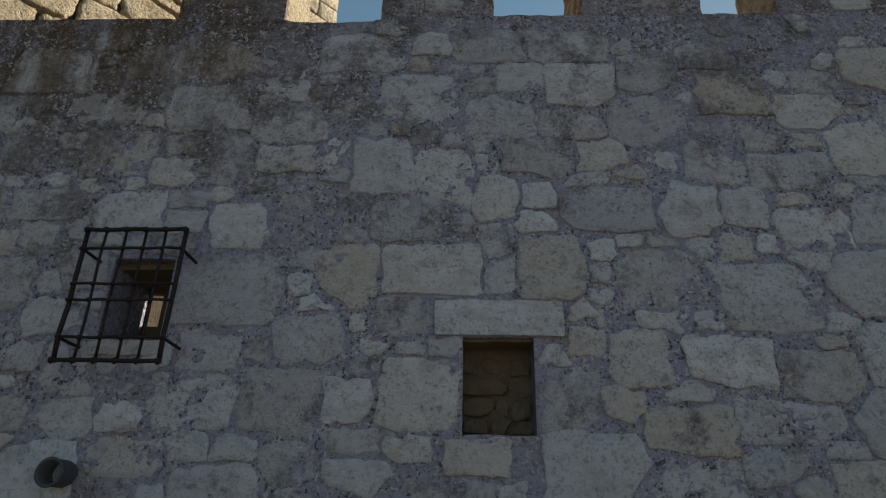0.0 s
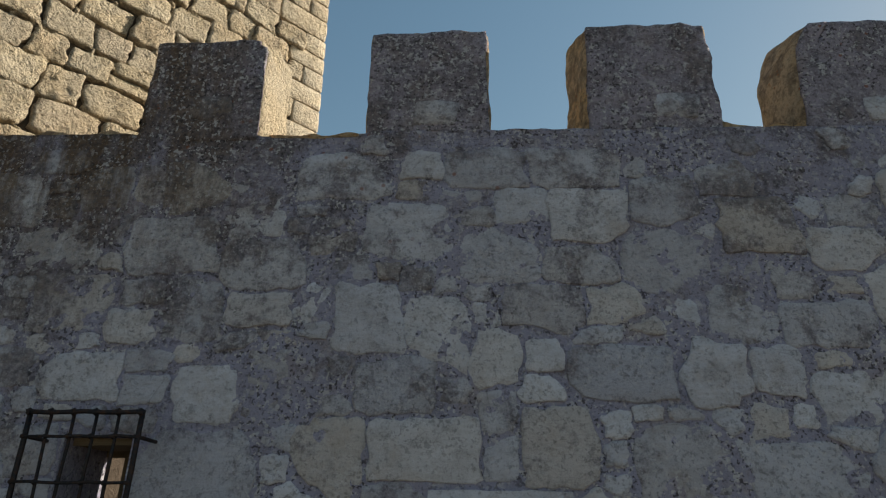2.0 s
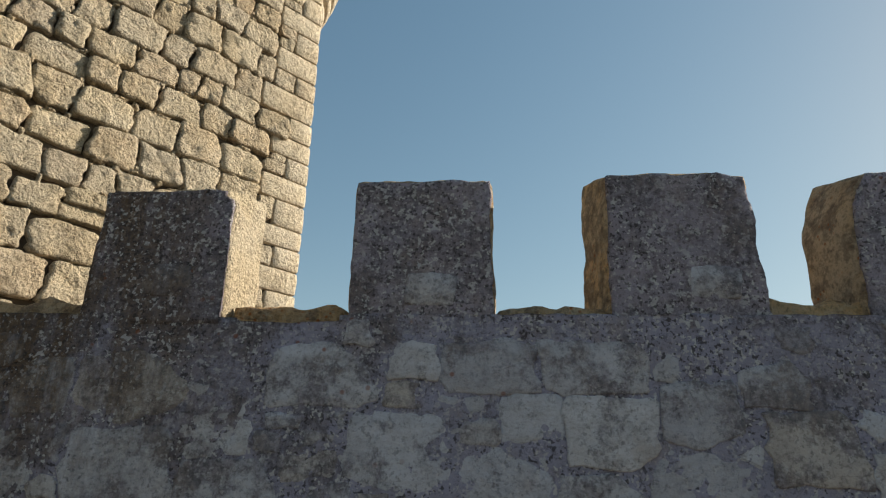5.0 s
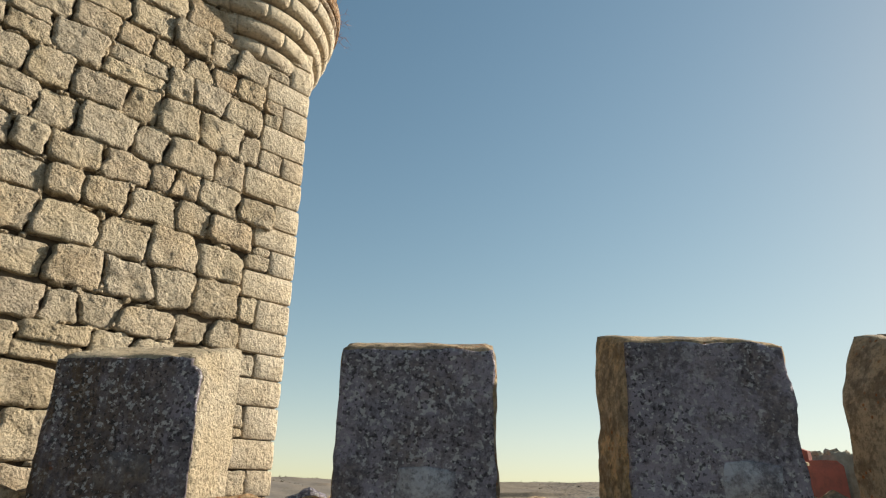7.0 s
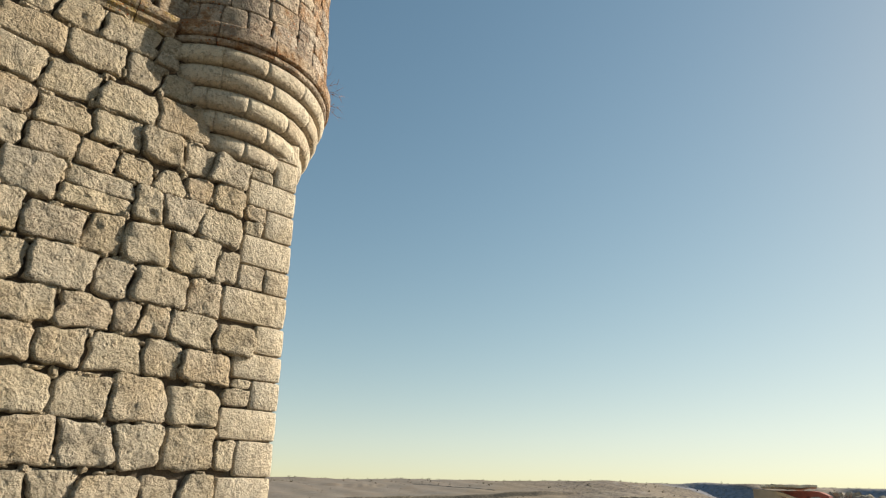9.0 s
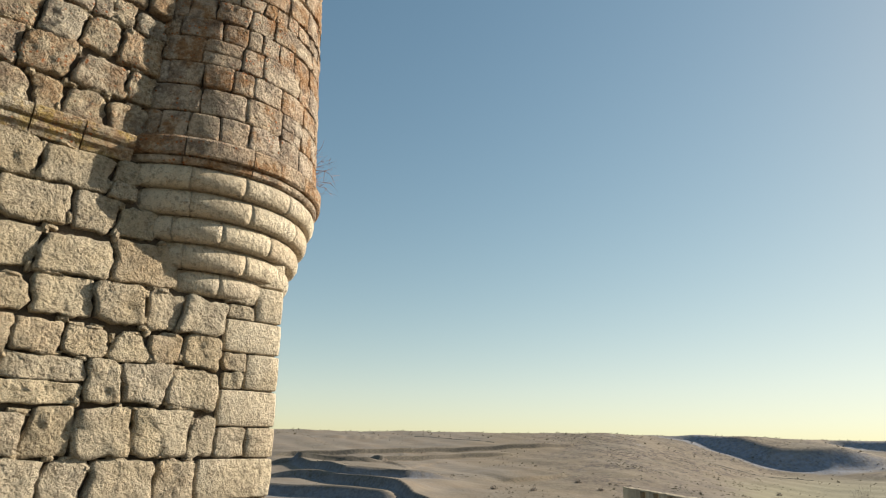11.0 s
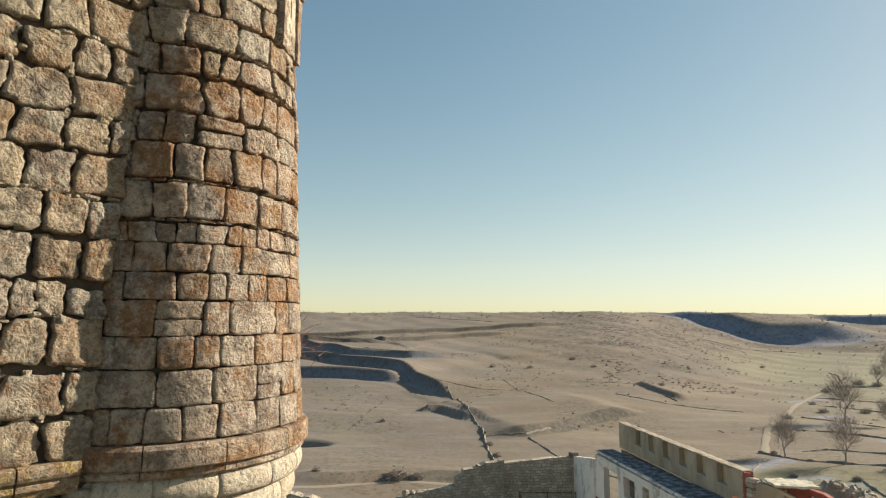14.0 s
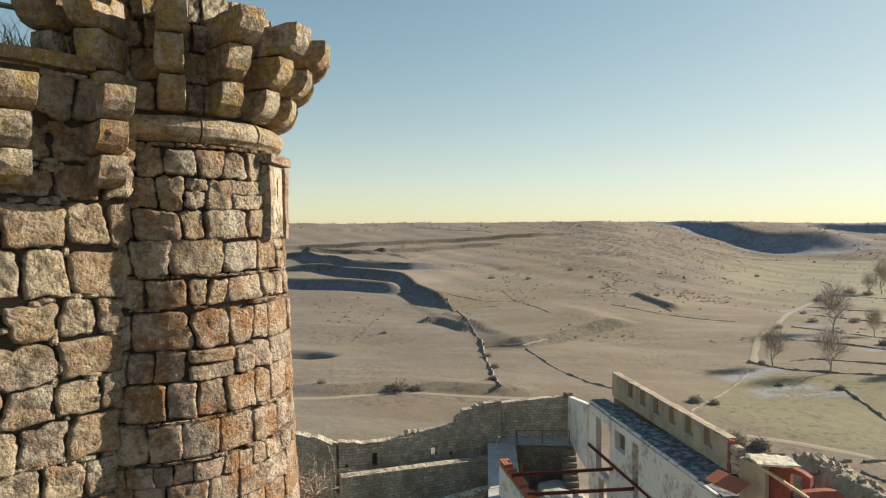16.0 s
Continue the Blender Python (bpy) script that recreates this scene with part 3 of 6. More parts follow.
# window: timber head, splayed reveals, back slab that leaves a narrow light
wx0, wx1, wz0, wz1 = WINDOW
part("window_sill", rough_box(wx0 - 0.03, wx1 + 0.04, WALL_Y - 0.02, WALL_BACK - 0.02, wz0 - 0.12, wz0, 0.06, 0.018, 7, 0.02, 14), M_WALL, wall, "broken stone window sill")
part("window_head", rough_box(wx0 - 0.04, wx1 + 0.04, WALL_Y + 0.10, WALL_BACK - 0.02, wz1 - 0.05, wz1 + 0.05, 0.1, 0.006, 6, 0.01, 4), M_WOOD, wall, "old timber window head")
# added dark panel that stands in for the unlit inside of the window
bm = bmesh.new()
for b in ((-2.13, wx1, wz0, wz1), (wx0, -2.13, wz0, 3.20), (wx0, -2.13, 3.47, wz1)):
    add_box(bm, b[0], b[1], WALL_BACK - 0.07, WALL_BACK - 0.02, b[2], b[3])
part("window_shutter", bm, M_WOOD, wall, "dark panel added behind the window, leaving a narrow opening")
part("inner_post", tube([(-2.235, WALL_BACK - 0.08, wz0), (-2.235, WALL_BACK - 0.08, wz1)], 0.014), M_IRON, wall, "thin upright iron bar")


# ---- iron grille ----
def iron_grille():
    g = thing("window_grille", pose(0, 0, 0), "dark wrought-iron cage grille before a small wall window", "window grille", kind="")
    x0, x1, z0, z1, yf = -2.375, -1.66, 2.74, 3.68, 4.02
    zs, n = (z0, z0 + 0.155, z0 + 0.415, z0 + 0.53, z0 + 0.795, z1), 6
    rnd = random.Random(2)
    for i in range(n):
        x = x0 + (x1 - x0) * i / (n - 1)
        r = 0.017 if i in (0, n - 1) else 0.0105
        pts = [(x + rnd.uniform(-0.006, 0.006), yf + rnd.uniform(-0.004, 0.004), z0 - 0.012 + (z1 - z0 + 0.024) * j / 5) for j in range(6)]
        bar = part("upright_bar", tube(pts, r), M_IRON, g, smooth=True)
        for j, z in enumerate(zs):
            knob = bmesh.new()
            bmesh.ops.create_icosphere(knob, subdivisions=1, radius=0.026 if j in (0, len(zs) - 1) else 0.019)
            part("rivet", knob, M_IRON, bar, m=pose(x, yf - 0.012, z))
    for j, z in enumerate(zs):
        edge = j in (0, len(zs) - 1)
        r = 0.015 if edge else 0.010
        pts = [(x0 - 0.012 + (x1 - x0 + 0.024) * i / 6, yf - 0.017, z + rnd.uniform(-0.005, 0.005)) for i in range(7)]
        part("cross_bar", tube(pts, r), M_IRON, g, smooth=True)
    for x in (x0, x1):
        for z in (zs[1], zs[4]):
            part("wall_tie", tube([(x, yf, z), (x, WALL_Y + 0.05, z - 0.01)], 0.012), M_IRON, g, smooth=True)
    return g


iron_grille()


# ---- drain pipe ----
def drain_spout():
    d = thing("drain_pipe", pose(-2.25, WALL_Y, 2.06) @ Matrix.Scale(1.45, 4), "short grey drain pipe stub set in mortar", "pipe")
    k = Mat("grey_pipe", 0.7)
    grey = k.done(k.mix(k.noise(20, 4), (0.035, 0.04, 0.05), (0.08, 0.085, 0.10)), k.noise(50, 3), 0.3, 0.005)
    bm = bmesh.new()
    rings = []
    for r, y in ((0.058, 0.12), (0.058, -0.11), (0.063, -0.125), (0.050, -0.125), (0.046, 0.1)):
        rings.append([bm.verts.new((r * math.cos(a), y, r * math.sin(a))) for a in (2 * math.pi * i / 24 for i in range(24))])
    for a, b in zip(rings, rings[1:]):
        for i in range(24):
            bm.faces.new((a[i], a[(i + 1) % 24], b[(i + 1) % 24], b[i]))
    bm.faces.new(rings[-1])
    part("pipe_wall", bm, grey, d, smooth=True)
    part("mortar_collar", rough_box(-0.02, 0.17, -0.012, 0.08, -0.10, 0.09, 0.04, 0.02, 8, 0.03, 5), M_MORTAR, d)
    return d


drain_spout()


# ---- merlons ----
def merlon(x0, x1, seed, front=0.2, top=0.99, left_round=0.03, notch=False, right_round=0.0, deep=0.58, flare=0.0, side=M_MERLON):
    """A solid battlement block: shaded outer face with dark lichen, ochre sides, top sloping up to the back."""
    w = x1 - x0
    mm = thing("merlon", pose(x0, WALL_Y + front, SILL), "solid stone merlon with dark lichened face and ochre sides", "merlon", "merlons along the wall")

    def form(p):
        t = p.z / top
        if p.z > 0.4:
            p.z += max(0.0, min(p.y, 0.62)) * 0.30 * min(1, (p.z - 0.4) / 0.3)
        edge = 0.02 * noise.noise(Vector((seed, p.z * 5, 1.3)))
        if p.x > w * 0.8:
            p.x += edge - 0.012 * t
            if notch and p.y < 0.2 and p.z > 0.8:
                p.x -= 0.07 * min(1, (p.z - 0.8) / 0.04)
        if right_round and p.x > w * 0.72 and p.z > 0.8:
            p.z -= right_round * ((p.x / w - 0.72) / 0.28) ** 2 * (p.z - 0.8) / 0.2 * 0.55
        if p.x < w * 0.4:
            p.x -= flare * max(0.0, p.y) * (1 - p.x / (w * 0.4)) + (0.05 if flare else 0.0) * (1 - t) * (1 - p.x / (w * 0.4))
        if p.x < w * 0.2 and left_round > 0.03 and p.z > 0.6:
            p.x += left_round * ((p.z - 0.6) / 0.4) ** 2 * (1.2 - p.y)
        return p

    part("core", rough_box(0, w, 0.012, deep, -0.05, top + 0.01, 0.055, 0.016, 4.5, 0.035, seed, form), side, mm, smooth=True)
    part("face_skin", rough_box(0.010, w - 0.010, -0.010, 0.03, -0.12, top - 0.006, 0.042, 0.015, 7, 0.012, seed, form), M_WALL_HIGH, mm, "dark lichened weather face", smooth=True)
    rnd = random.Random(seed * 7)
    for fx, z, sw, sh in ((rnd.uniform(0.55, 0.75), rnd.uniform(0.12, 0.22), 0.36, 0.24),):
        lay_stone("face_stone", mm, pose(w * fx, -0.008, z, 0, rnd.uniform(-4, 4), 0), sw, sh, rnd, "wall_stone", M_WALL, variants=8, bulge=0.012, corner=6.0, jitter=0.24, depth=0.04, cells=4)
    return mm


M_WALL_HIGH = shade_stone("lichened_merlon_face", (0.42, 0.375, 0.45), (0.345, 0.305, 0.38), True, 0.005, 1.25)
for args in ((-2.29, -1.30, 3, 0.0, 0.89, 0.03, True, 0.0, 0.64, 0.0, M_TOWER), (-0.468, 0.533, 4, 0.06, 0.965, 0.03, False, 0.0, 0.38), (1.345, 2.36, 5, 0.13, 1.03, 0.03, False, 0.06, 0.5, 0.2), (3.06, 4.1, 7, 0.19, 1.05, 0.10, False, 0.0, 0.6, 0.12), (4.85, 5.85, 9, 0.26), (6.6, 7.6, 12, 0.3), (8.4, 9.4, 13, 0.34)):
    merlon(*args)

# lumpy bed of the wall walk, seen through the embrasures
for i, (x0, x1, up) in enumerate(((-3.85, -2.33, 0.10), (-1.29, -0.48, 0.06), (0.55, 1.32, 0.075), (2.32, 3.04, 0.13), (3.98, 4.82, 0.11))):
    def lump(p, up=up):
        if p.z > 0:
            p.z = p.z * (0.55 + 1.3 * abs(noise.noise(Vector((p.x * 4.3, p.y * 3, 2.0))))) + 0.014 * noise.noise(p * 13)
        return p
    bed = rough_box(x0, x1, WALL_Y + 0.16, WALL_BACK + 0.03, -0.28, up, 0.05, 0.012, 8, 0.03, i, lump)
    part("walkway_bed", bed, M_MERLON, wall, "earthy rubble on the wall top", smooth=True, m=pose(0, 0, SILL))

# small rubble and tufts left lying in the embrasure beside the tower
rnd = random.Random(8)
for i in range(7):
    s = rnd.uniform(0.035, 0.075) * (1.7 if i == 4 else 1)
    bm = bmesh.new()
    bmesh.ops.create_icosphere(bm, subdivisions=2, radius=s)
    for v in bm.verts:
        v.co *= 1 + 0.35 * noise.noise(v.co * 14 + Vector((i, 0, 0)))
        v.co.z *= 0.7
    ob = part("loose_stone", bm, M_MORTAR, None, m=pose(-0.98 + 0.075 * i, 4.70 + rnd.uniform(-0.03, 0.06), SILL + s * 0.5))
    tagged(ob, "loose dark stone lying in an embrasure", "stone", "loose stones on the wall")


# ---- tower ----
# local frame: x along the visible face (0 at the corner, negative to the far side), -y out of the face
TOWER = pose(-1.605, 6.82, 0, 0, 0, 48.2)
STRING_Z, TOWER_TOP = 11.85, 16.97
TC, TR = Vector((-0.70, 0.81, 0)), 1.20  # turret axis and foot radius in the tower's frame
tower = thing("tower", TOWER, "tall square tower of rough-hewn ochre stone in low sun", "tower")


def girth(z):
    """The turret's radius, which narrows upwards."""
    return TR - 0.049 * (min(max(z, 11.8), 16.7) - 12.0)


def inset(z):
    """How far the tower's corner has drawn in at a height."""
    return 0.022 * max(0.0, z - 8.0)


def drawn_in(x0, x1, y0, y1, z0, z1):
    """A block whose end at the corner follows the tower's taper."""
    bm = bmesh.new()
    add_box(bm, x0, x1, y0, y1, z0, min(z1, 8.0))
    add_box(bm, x0, x1, y0, y1, 8.0, z1)
    for v in bm.verts:
        if v.co.x > -0.5:
            v.co.x -= inset(v.co.z)
    return bm


part("tower_core", drawn_in(-8.0, -0.03, 0.045, 8.0, -1.0, TOWER_TOP - 0.12), M_JOINT, tower)


def turret_edge(z):
    """Where the masonry of the face meets the turret."""
    r = float(np.interp(z, (10.7, 10.93, 11.15, 11.37, 11.59, 11.8, 16.4), (0.84, 0.92, 1.0, 1.08, 1.15, girth(11.8), girth(16.4))))
    reach = r * r - TC.y ** 2
    return TC.x - math.sqrt(reach) - 0.005 if reach > 0 else 0.0


def tower_stones():
    """Courses of squared rubble with dressed quoins at the corner; small pinning stones in the wide joints."""
    rnd = random.Random(31)
    chips, quoins = [], []
    z, turn = 5.2, 0
    while z < 11.3:
        h, turn = rnd.uniform(0.23, 0.34), 1 - turn
        w = rnd.uniform(0.52, 0.72) if turn else rnd.uniform(0.26, 0.4)
        x = -0.005 - inset(z)
        lay_stone("quoin", tower, pose(x - w / 2, 0.0, z + h / 2), w - 0.008, h - 0.008, rnd, "quoin", M_QUOIN, bulge=0.012, corner=14, jitter=0.03, depth=0.15, grit=0.15)
        quoins.append((z, z + h, x - w))
        z += h
    z = 5.2
    while z < TOWER_TOP - 0.3:
        low = z < STRING_Z - 0.1
        h = rnd.uniform(0.29, 0.40) if low else rnd.uniform(0.26, 0.38)
        rest = STRING_Z - 0.10 - z
        if low and rest < 0.68:
            h = rest if rest < 0.42 else rest / 2
        x = -0.005 - inset(z)
        if low:
            beside = [q for q in quoins if q[0] < z + h - 0.03 and q[1] > z + 0.03]
            x = min([q[2] for q in beside] + [x])
            for z0, z1, qx in beside:
                # the room behind a short quoin is made up with a small stone
                z0, z1 = max(z0, z), min(z1, z + h)
                if qx - x > 0.08 and z1 - z0 > 0.06:
                    stone_part("stone", tower, [(x + 0.008, z0 + 0.006), (qx - 0.008, z0 + 0.006), (qx - 0.008, z1 - 0.006), (x + 0.008, z1 - 0.006)], rnd, M_TOWER, rnd.uniform(0, 0.02), bulge=0.03, around=24, soft=0.1, wave=0.012, grit=0.45)
        x = min(x, turret_edge(z + h / 2)) if z + h / 2 > 10.72 else x
        mat_ = M_TOWER if low else M_TOWER_UP
        end = x
        for outline in course_outlines(-3.95, end, z, h, rnd, (0.85, 0.95, 1.05, 1.15, 1.3, 1.45) if low else (0.75, 0.95, 1.1, 1.3), 0.035, 0.017 if low else 0.022, 4.0, 0.045, 0.05):
            stone_part("stone", tower, outline, rnd, mat_, rnd.uniform(-0.014, 0.022), rnd.uniform(-1.5, 1.5), bulge=rnd.uniform(0.026, 0.046), around=34, soft=0.12, wave=0.017, grit=0.5)
            cx, cz = outline[4]
            if rnd.random() < 0.6:
                for _ in range(rnd.randrange(1, 4)):
                    chips.append((cx + rnd.uniform(-0.18, 0.18), cz + rnd.uniform(0.0, 0.03), rnd.uniform(0.05, 0.16), rnd.uniform(0.025, 0.055)))
            for corner in (0, 5):
                if rnd.random() < 0.5:
                    chips.append((outline[corner][0] - 0.015, outline[corner][1] + rnd.uniform(-0.06, 0.09), rnd.uniform(0.035, 0.075), rnd.uniform(0.04, 0.11)))
        z += h
        if low and z > STRING_Z - 0.13:
            z = STRING_Z + 0.12
    return chips


CHIPS = tower_stones()


def chip_bed(chips):
    bm = bmesh.new()
    rnd = random.Random(77)
    for x, z, w, h in chips:
        verts, faces = stone_mesh("chip", 1.0, rnd.randrange(99), 0.024, 9.0, 0.35, 0.05, 3)
        m = pose(x, rnd.uniform(-0.015, 0.01), z, 0, rnd.uniform(-8, 8), 0) @ Matrix.Diagonal((w, 1, h, 1))
        vs = [bm.verts.new(m @ Vector(v)) for v in verts]
        for f in faces:
            bm.faces.new([vs[i] for i in f])
    return bm


tagged(part("pinning_rubble", chip_bed(CHIPS), M_TOWER, tower), kind="stuff")


def sweep_profile(profile, path_from, path_to):
    """A straight moulding: profile of (out, up) along the face between two places."""
    bm = bmesh.new()
    n = max(2, round(abs(path_to - path_from) / 0.12))
    rows = []
    for i in range(n + 1):
        x = path_from + (path_to - path_from) * i / n
        rows.append([bm.verts.new((x, -o + 0.006 * noise.noise(Vector((x * 4, u * 6, o))), u + 0.006 * noise.noise(Vector((x * 3, u, 5))))) for o, u in profile])
    for a, b in zip(rows, rows[1:]):
        for i in range(len(profile) - 1):
            bm.faces.new((a[i], a[i + 1], b[i + 1], b[i]))
    bm.faces.new(rows[0])
    bm.faces.new(rows[-1][::-1])
    bmesh.ops.recalc_face_normals(bm, faces=bm.faces[:])
    return bm


STRING = [(-0.1, -0.10), (0.02, -0.10), (0.035, -0.06), (0.06, -0.035), (0.065, 0.0), (0.05, 0.02), (0.085, 0.035), (0.10, 0.06), (0.10, 0.115), (0.09, 0.13), (-0.1, 0.13)]
x = -1.66
rnd = random.Random(4)
while x > -4:
    w = rnd.uniform(0.35, 0.55)
    part("string_course", sweep_profile([(o, STRING_Z + u) for o, u in STRING], x, x - w + 0.012), M_CORBEL, tower, smooth=False)
    x -= w


# ---- corner turret ----
turret = thing("corner_turret", TOWER @ pose(*TC), "round corner turret with rust lichen on moulded corbel rings", "turret")
A0, A1 = radians(-198), radians(22)  # part of the circle that stands free of the tower


def ring_piece(profile, a0, a1, segs=8, grain=0.006, seed=0.0):
    """A block bent round the turret's axis: profile of (radius, height), closed."""
    bm = bmesh.new()
    rows = []
    for i in range(segs + 1):
        a = a0 + (a1 - a0) * i / segs
        c, s = math.cos(a), math.sin(a)
        row = []
        for r, z in profile:
            p = Vector((c * r, s * r, z))
            d = grain * (noise.noise(p * 9 + Vector((seed, 0, 0))) + 0.6 * noise.noise(p * 23))
            row.append(bm.verts.new((c * (r + d), s * (r + d), z + d * 0.4)))
        rows.append(row)
    n = len(profile)
    for a, b in zip(rows, rows[1:]):
        for i in range(n):
            j = (i + 1) % n
            bm.faces.new((a[i], b[i], b[j], a[j]))
    bm.faces.new(rows[0][::-1])
    bm.faces.new(rows[-1])
    bmesh.ops.recalc_face_normals(bm, faces=bm.faces[:])
    return bm


def turret_core(profile, segs=48):
    bm = bmesh.new()
    rows = [[bm.verts.new((r * math.cos(2 * math.pi * i / segs), r * math.sin(2 * math.pi * i / segs), z)) for i in range(segs)] for r, z in profile]
    for a, b in zip(rows, rows[1:]):
        for i in range(segs):
            bm.faces.new((a[i], a[(i + 1) % segs], b[(i + 1) % segs], b[i]))
    bm.faces.new(rows[0][::-1])
    bm.faces.new(rows[-1])
    return bm


part("turret_core", turret_core([(0.66, 10.72), (0.76, 10.95), (0.85, 11.17), (0.94, 11.4), (1.03, 11.6), (1.10, 11.8), (1.135, 11.9), (0.92, 16.4), (0.905, 17.6)]), M_JOINT, turret)


def roll(r_in, r_out, z0, z1, n=6):
    """The round-nosed section of a corbel ring, springing from the ring below."""
    pts, half = [(r_in - 0.2, z0), (r_in - 0.02, z0)], (z1 - z0) / 2
    for i in range(n + 1):
        a = radians(-74 + 146 * i / n)
        pts.append((r_out - half * 0.62 + half * 0.62 * math.cos(a), z0 + half + half * math.sin(a)))
    return pts + [(r_out - half * 0.5, z1), (r_in - 0.2, z1)]


rnd = random.Random(16)
for r_in, r_out, z0, z1 in ((0.78, 0.90, 10.72, 10.93), (0.88, 0.99, 10.93, 11.15), (0.97, 1.07, 11.15, 11.37), (1.05, 1.145, 11.37, 11.59), (1.125, 1.205, 11.59, 11.80)):
    a = A0 + rnd.uniform(0, 0.3)
    while a < A1:
        w = rnd.uniform(0.42, 0.62) / r_out
        part("corbel_roll", ring_piece(roll(r_in, r_out, z0 + 0.002, z1 - 0.001), a, min(a + w, A1) - 0.004 / r_out, 10, 0.005, z0), M_ROLL, turret, smooth=True)
        a += w
for r_in, prof in ((0.9, [(1.0, 11.80), (1.195, 11.80), (1.215, 11.815), (1.22, 11.85), (1.20, 11.87), (1.0, 11.87)]), (0.9, [(1.0, 11.87), (1.235, 11.87), (1.255, 11.885), (1.26, 12.02), (1.235, 12.05), (1.0, 12.06)])):
    a = A0 + rnd.uniform(0, 0.3)
    while a < A1:
        w = rnd.uniform(0.4, 0.62)
        part("ring_moulding", ring_piece(prof, a, min(a + w, A1) - 0.008, 8, 0.005, 3), M_TURRET, turret, smooth=False)
        a += w


def shaft_stone(z, h, a0, a1, seed, bulge, jitter=0.10):
    """One block of the shaft: a hewn face bent round the turret's axis."""
    rad = girth(z)
    w = (a1 - a0) * rad - 0.008
    verts, faces = stone_mesh("shaft", w / h, seed, bulge, 13.0, jitter, 0.12, 10, 0.7, 0.035)
    mid = (a0 + a1) / 2
    bm = bmesh.new()
    vs = []
    for x, y, zz in verts:
        a, r = mid + x * w / rad, rad - y - 0.012
        vs.append(bm.verts.new((math.cos(a) * r, math.sin(a) * r, z + h / 2 + zz * (h - 0.006))))
    for f in faces:
        bm.faces.new([vs[i] for i in f])
    return bm


def round_wall(u, y, v):
    """From the unrolled shaft on to its round face."""
    a, r = u / TR, girth(v) - y - 0.012
    return (math.cos(a) * r, math.sin(a) * r, v)


def shaft_rows():
    """Courses up the shaft: squared below, ever rougher above, with flat slips that level them now and then."""
    rnd = random.Random(24)
    z, n = 12.06, 0
    while z < 16.3:
        up = min(1.0, max(0.0, (z - 13.2) / 1.6))
        h = rnd.uniform(0.19, 0.29) if up < 0.3 else rnd.uniform(0.25, 0.36)
        if 16.37 - z - h < 0.19:
            h = 16.37 - z if 16.37 - z < 0.36 else (16.37 - z) / 2
        slip = rnd.uniform(0.02, 0.04) if n % 4 == 2 and up else 0.0
        for outline in course_outlines(A0 * TR, A1 * TR, z, h - slip, rnd, (0.8, 1.0, 1.2, 1.4, 1.7) if up < 0.5 else (0.8, 0.95, 1.1, 1.3, 1.6), 0.008 + 0.02 * up, 0.010 + 0.006 * up, 7.0, 0.012 + 0.035 * up, 0.012 + 0.018 * up):
            material = M_TURRET if z + rnd.uniform(-0.5, 0.5) < 15.2 else M_TOWER_UP
            stone_part("shaft_stone", turret, outline, rnd, material, rnd.uniform(-0.004, 0.006) * (1 + 2 * up), bend=round_wall, bulge=rnd.uniform(0.010, 0.018) + 0.016 * up, around=32, soft=0.035 + 0.055 * up, wave=0.008 + 0.008 * up, grit=0.5)
        if slip:
            a = A0
            while a < A1:
                w = rnd.uniform(0.08, 0.24)
                if rnd.random() < 0.7:
                    part("slip_stone", shaft_stone(z + h - slip, slip, a, a + w, 500 + n, 0.022, 0.2), M_TURRET, turret)
                n += 1
                a += w
        z += h
        n += 1


shaft_rows()

# torus moulding under the machicolation, in curved blocks
prof = [(0.8, 16.38), (0.965, 16.38), (0.985, 16.40), (1.03, 16.43), (1.05, 16.49), (1.035, 16.55), (0.99, 16.585), (0.8, 16.61)]
a = A0 + 0.1
while a < A1:
    w = rnd.uniform(0.42, 0.6)
    part("cap_moulding", ring_piece(prof, a, min(a + w, A1) - 0.014, 8, 0.014, a), M_CORBEL, turret)
    a += w


# ---- machicolation corbels ----
def corbel_stone(length, width, height, seed):
    """One quarter-round corbel block: out along -y, its lower nose rounded."""
    def form(p):
        t = -p.y / length
        if t > 1 - 0.8 * height / length:
            k_ = (t - 1) * length / (0.8 * height) + 1
            floor = 0.75 * height * (1 - math.sqrt(max(0.0, 1 - k_ * k_)))
            p.z = floor + p.z * (1 - floor / height)
        return p
    return rough_box(-width / 2, width / 2, -length, 0.25, 0, height, 0.045, 0.010, 9, 0.016, seed, form)


def corbel(m, label, step=0.21, sizes=(0.28, 0.44, 0.62)):
    c = thing("corbel", m, label, "corbel", "machicolation corbels")
    z = 0.0
    for i, s in enumerate(sizes):
        part("corbel_block", corbel_stone(s, 0.20 + 0.01 * i, step - 0.012, z * 5 + m.translation.x * 3), M_CORBEL, c, m=pose(0.01 * (-1) ** i, 0, z))
        z += step
    return c


for i, ang in enumerate((-150, -134, -110, -87, -66, -45, -24, -2)):
    a = radians(ang)
    m = TOWER @ pose(TC.x + math.cos(a) * 0.93, TC.y + math.sin(a) * 0.93, 16.62, 0, 0, ang + 90)
    corbel(m, "stepped stone corbel stack jutting from the turret head", 0.27, (0.27, 0.43, 0.60))
for i, x in enumerate((-1.53, -2.14, -2.76, -3.36)):
    corbel(TOWER @ pose(x, 0.0, 15.98), "stepped stone corbel stack jutting from the tower wall", 0.245, (0.30, 0.38, 0.46))
rnd = random.Random(3)
z = 16.62
for h in (0.24, 0.26, 0.24, 0.28):
    a = A0
    while a < A1:
        w = rnd.uniform(0.18, 0.40)
        part("parapet_stone", shaft_stone(z, h, a, a + w, int(z * 40 + a * 90), 0.03, 0.17), M_TOWER_UP, turret)
        a += w
    z += h
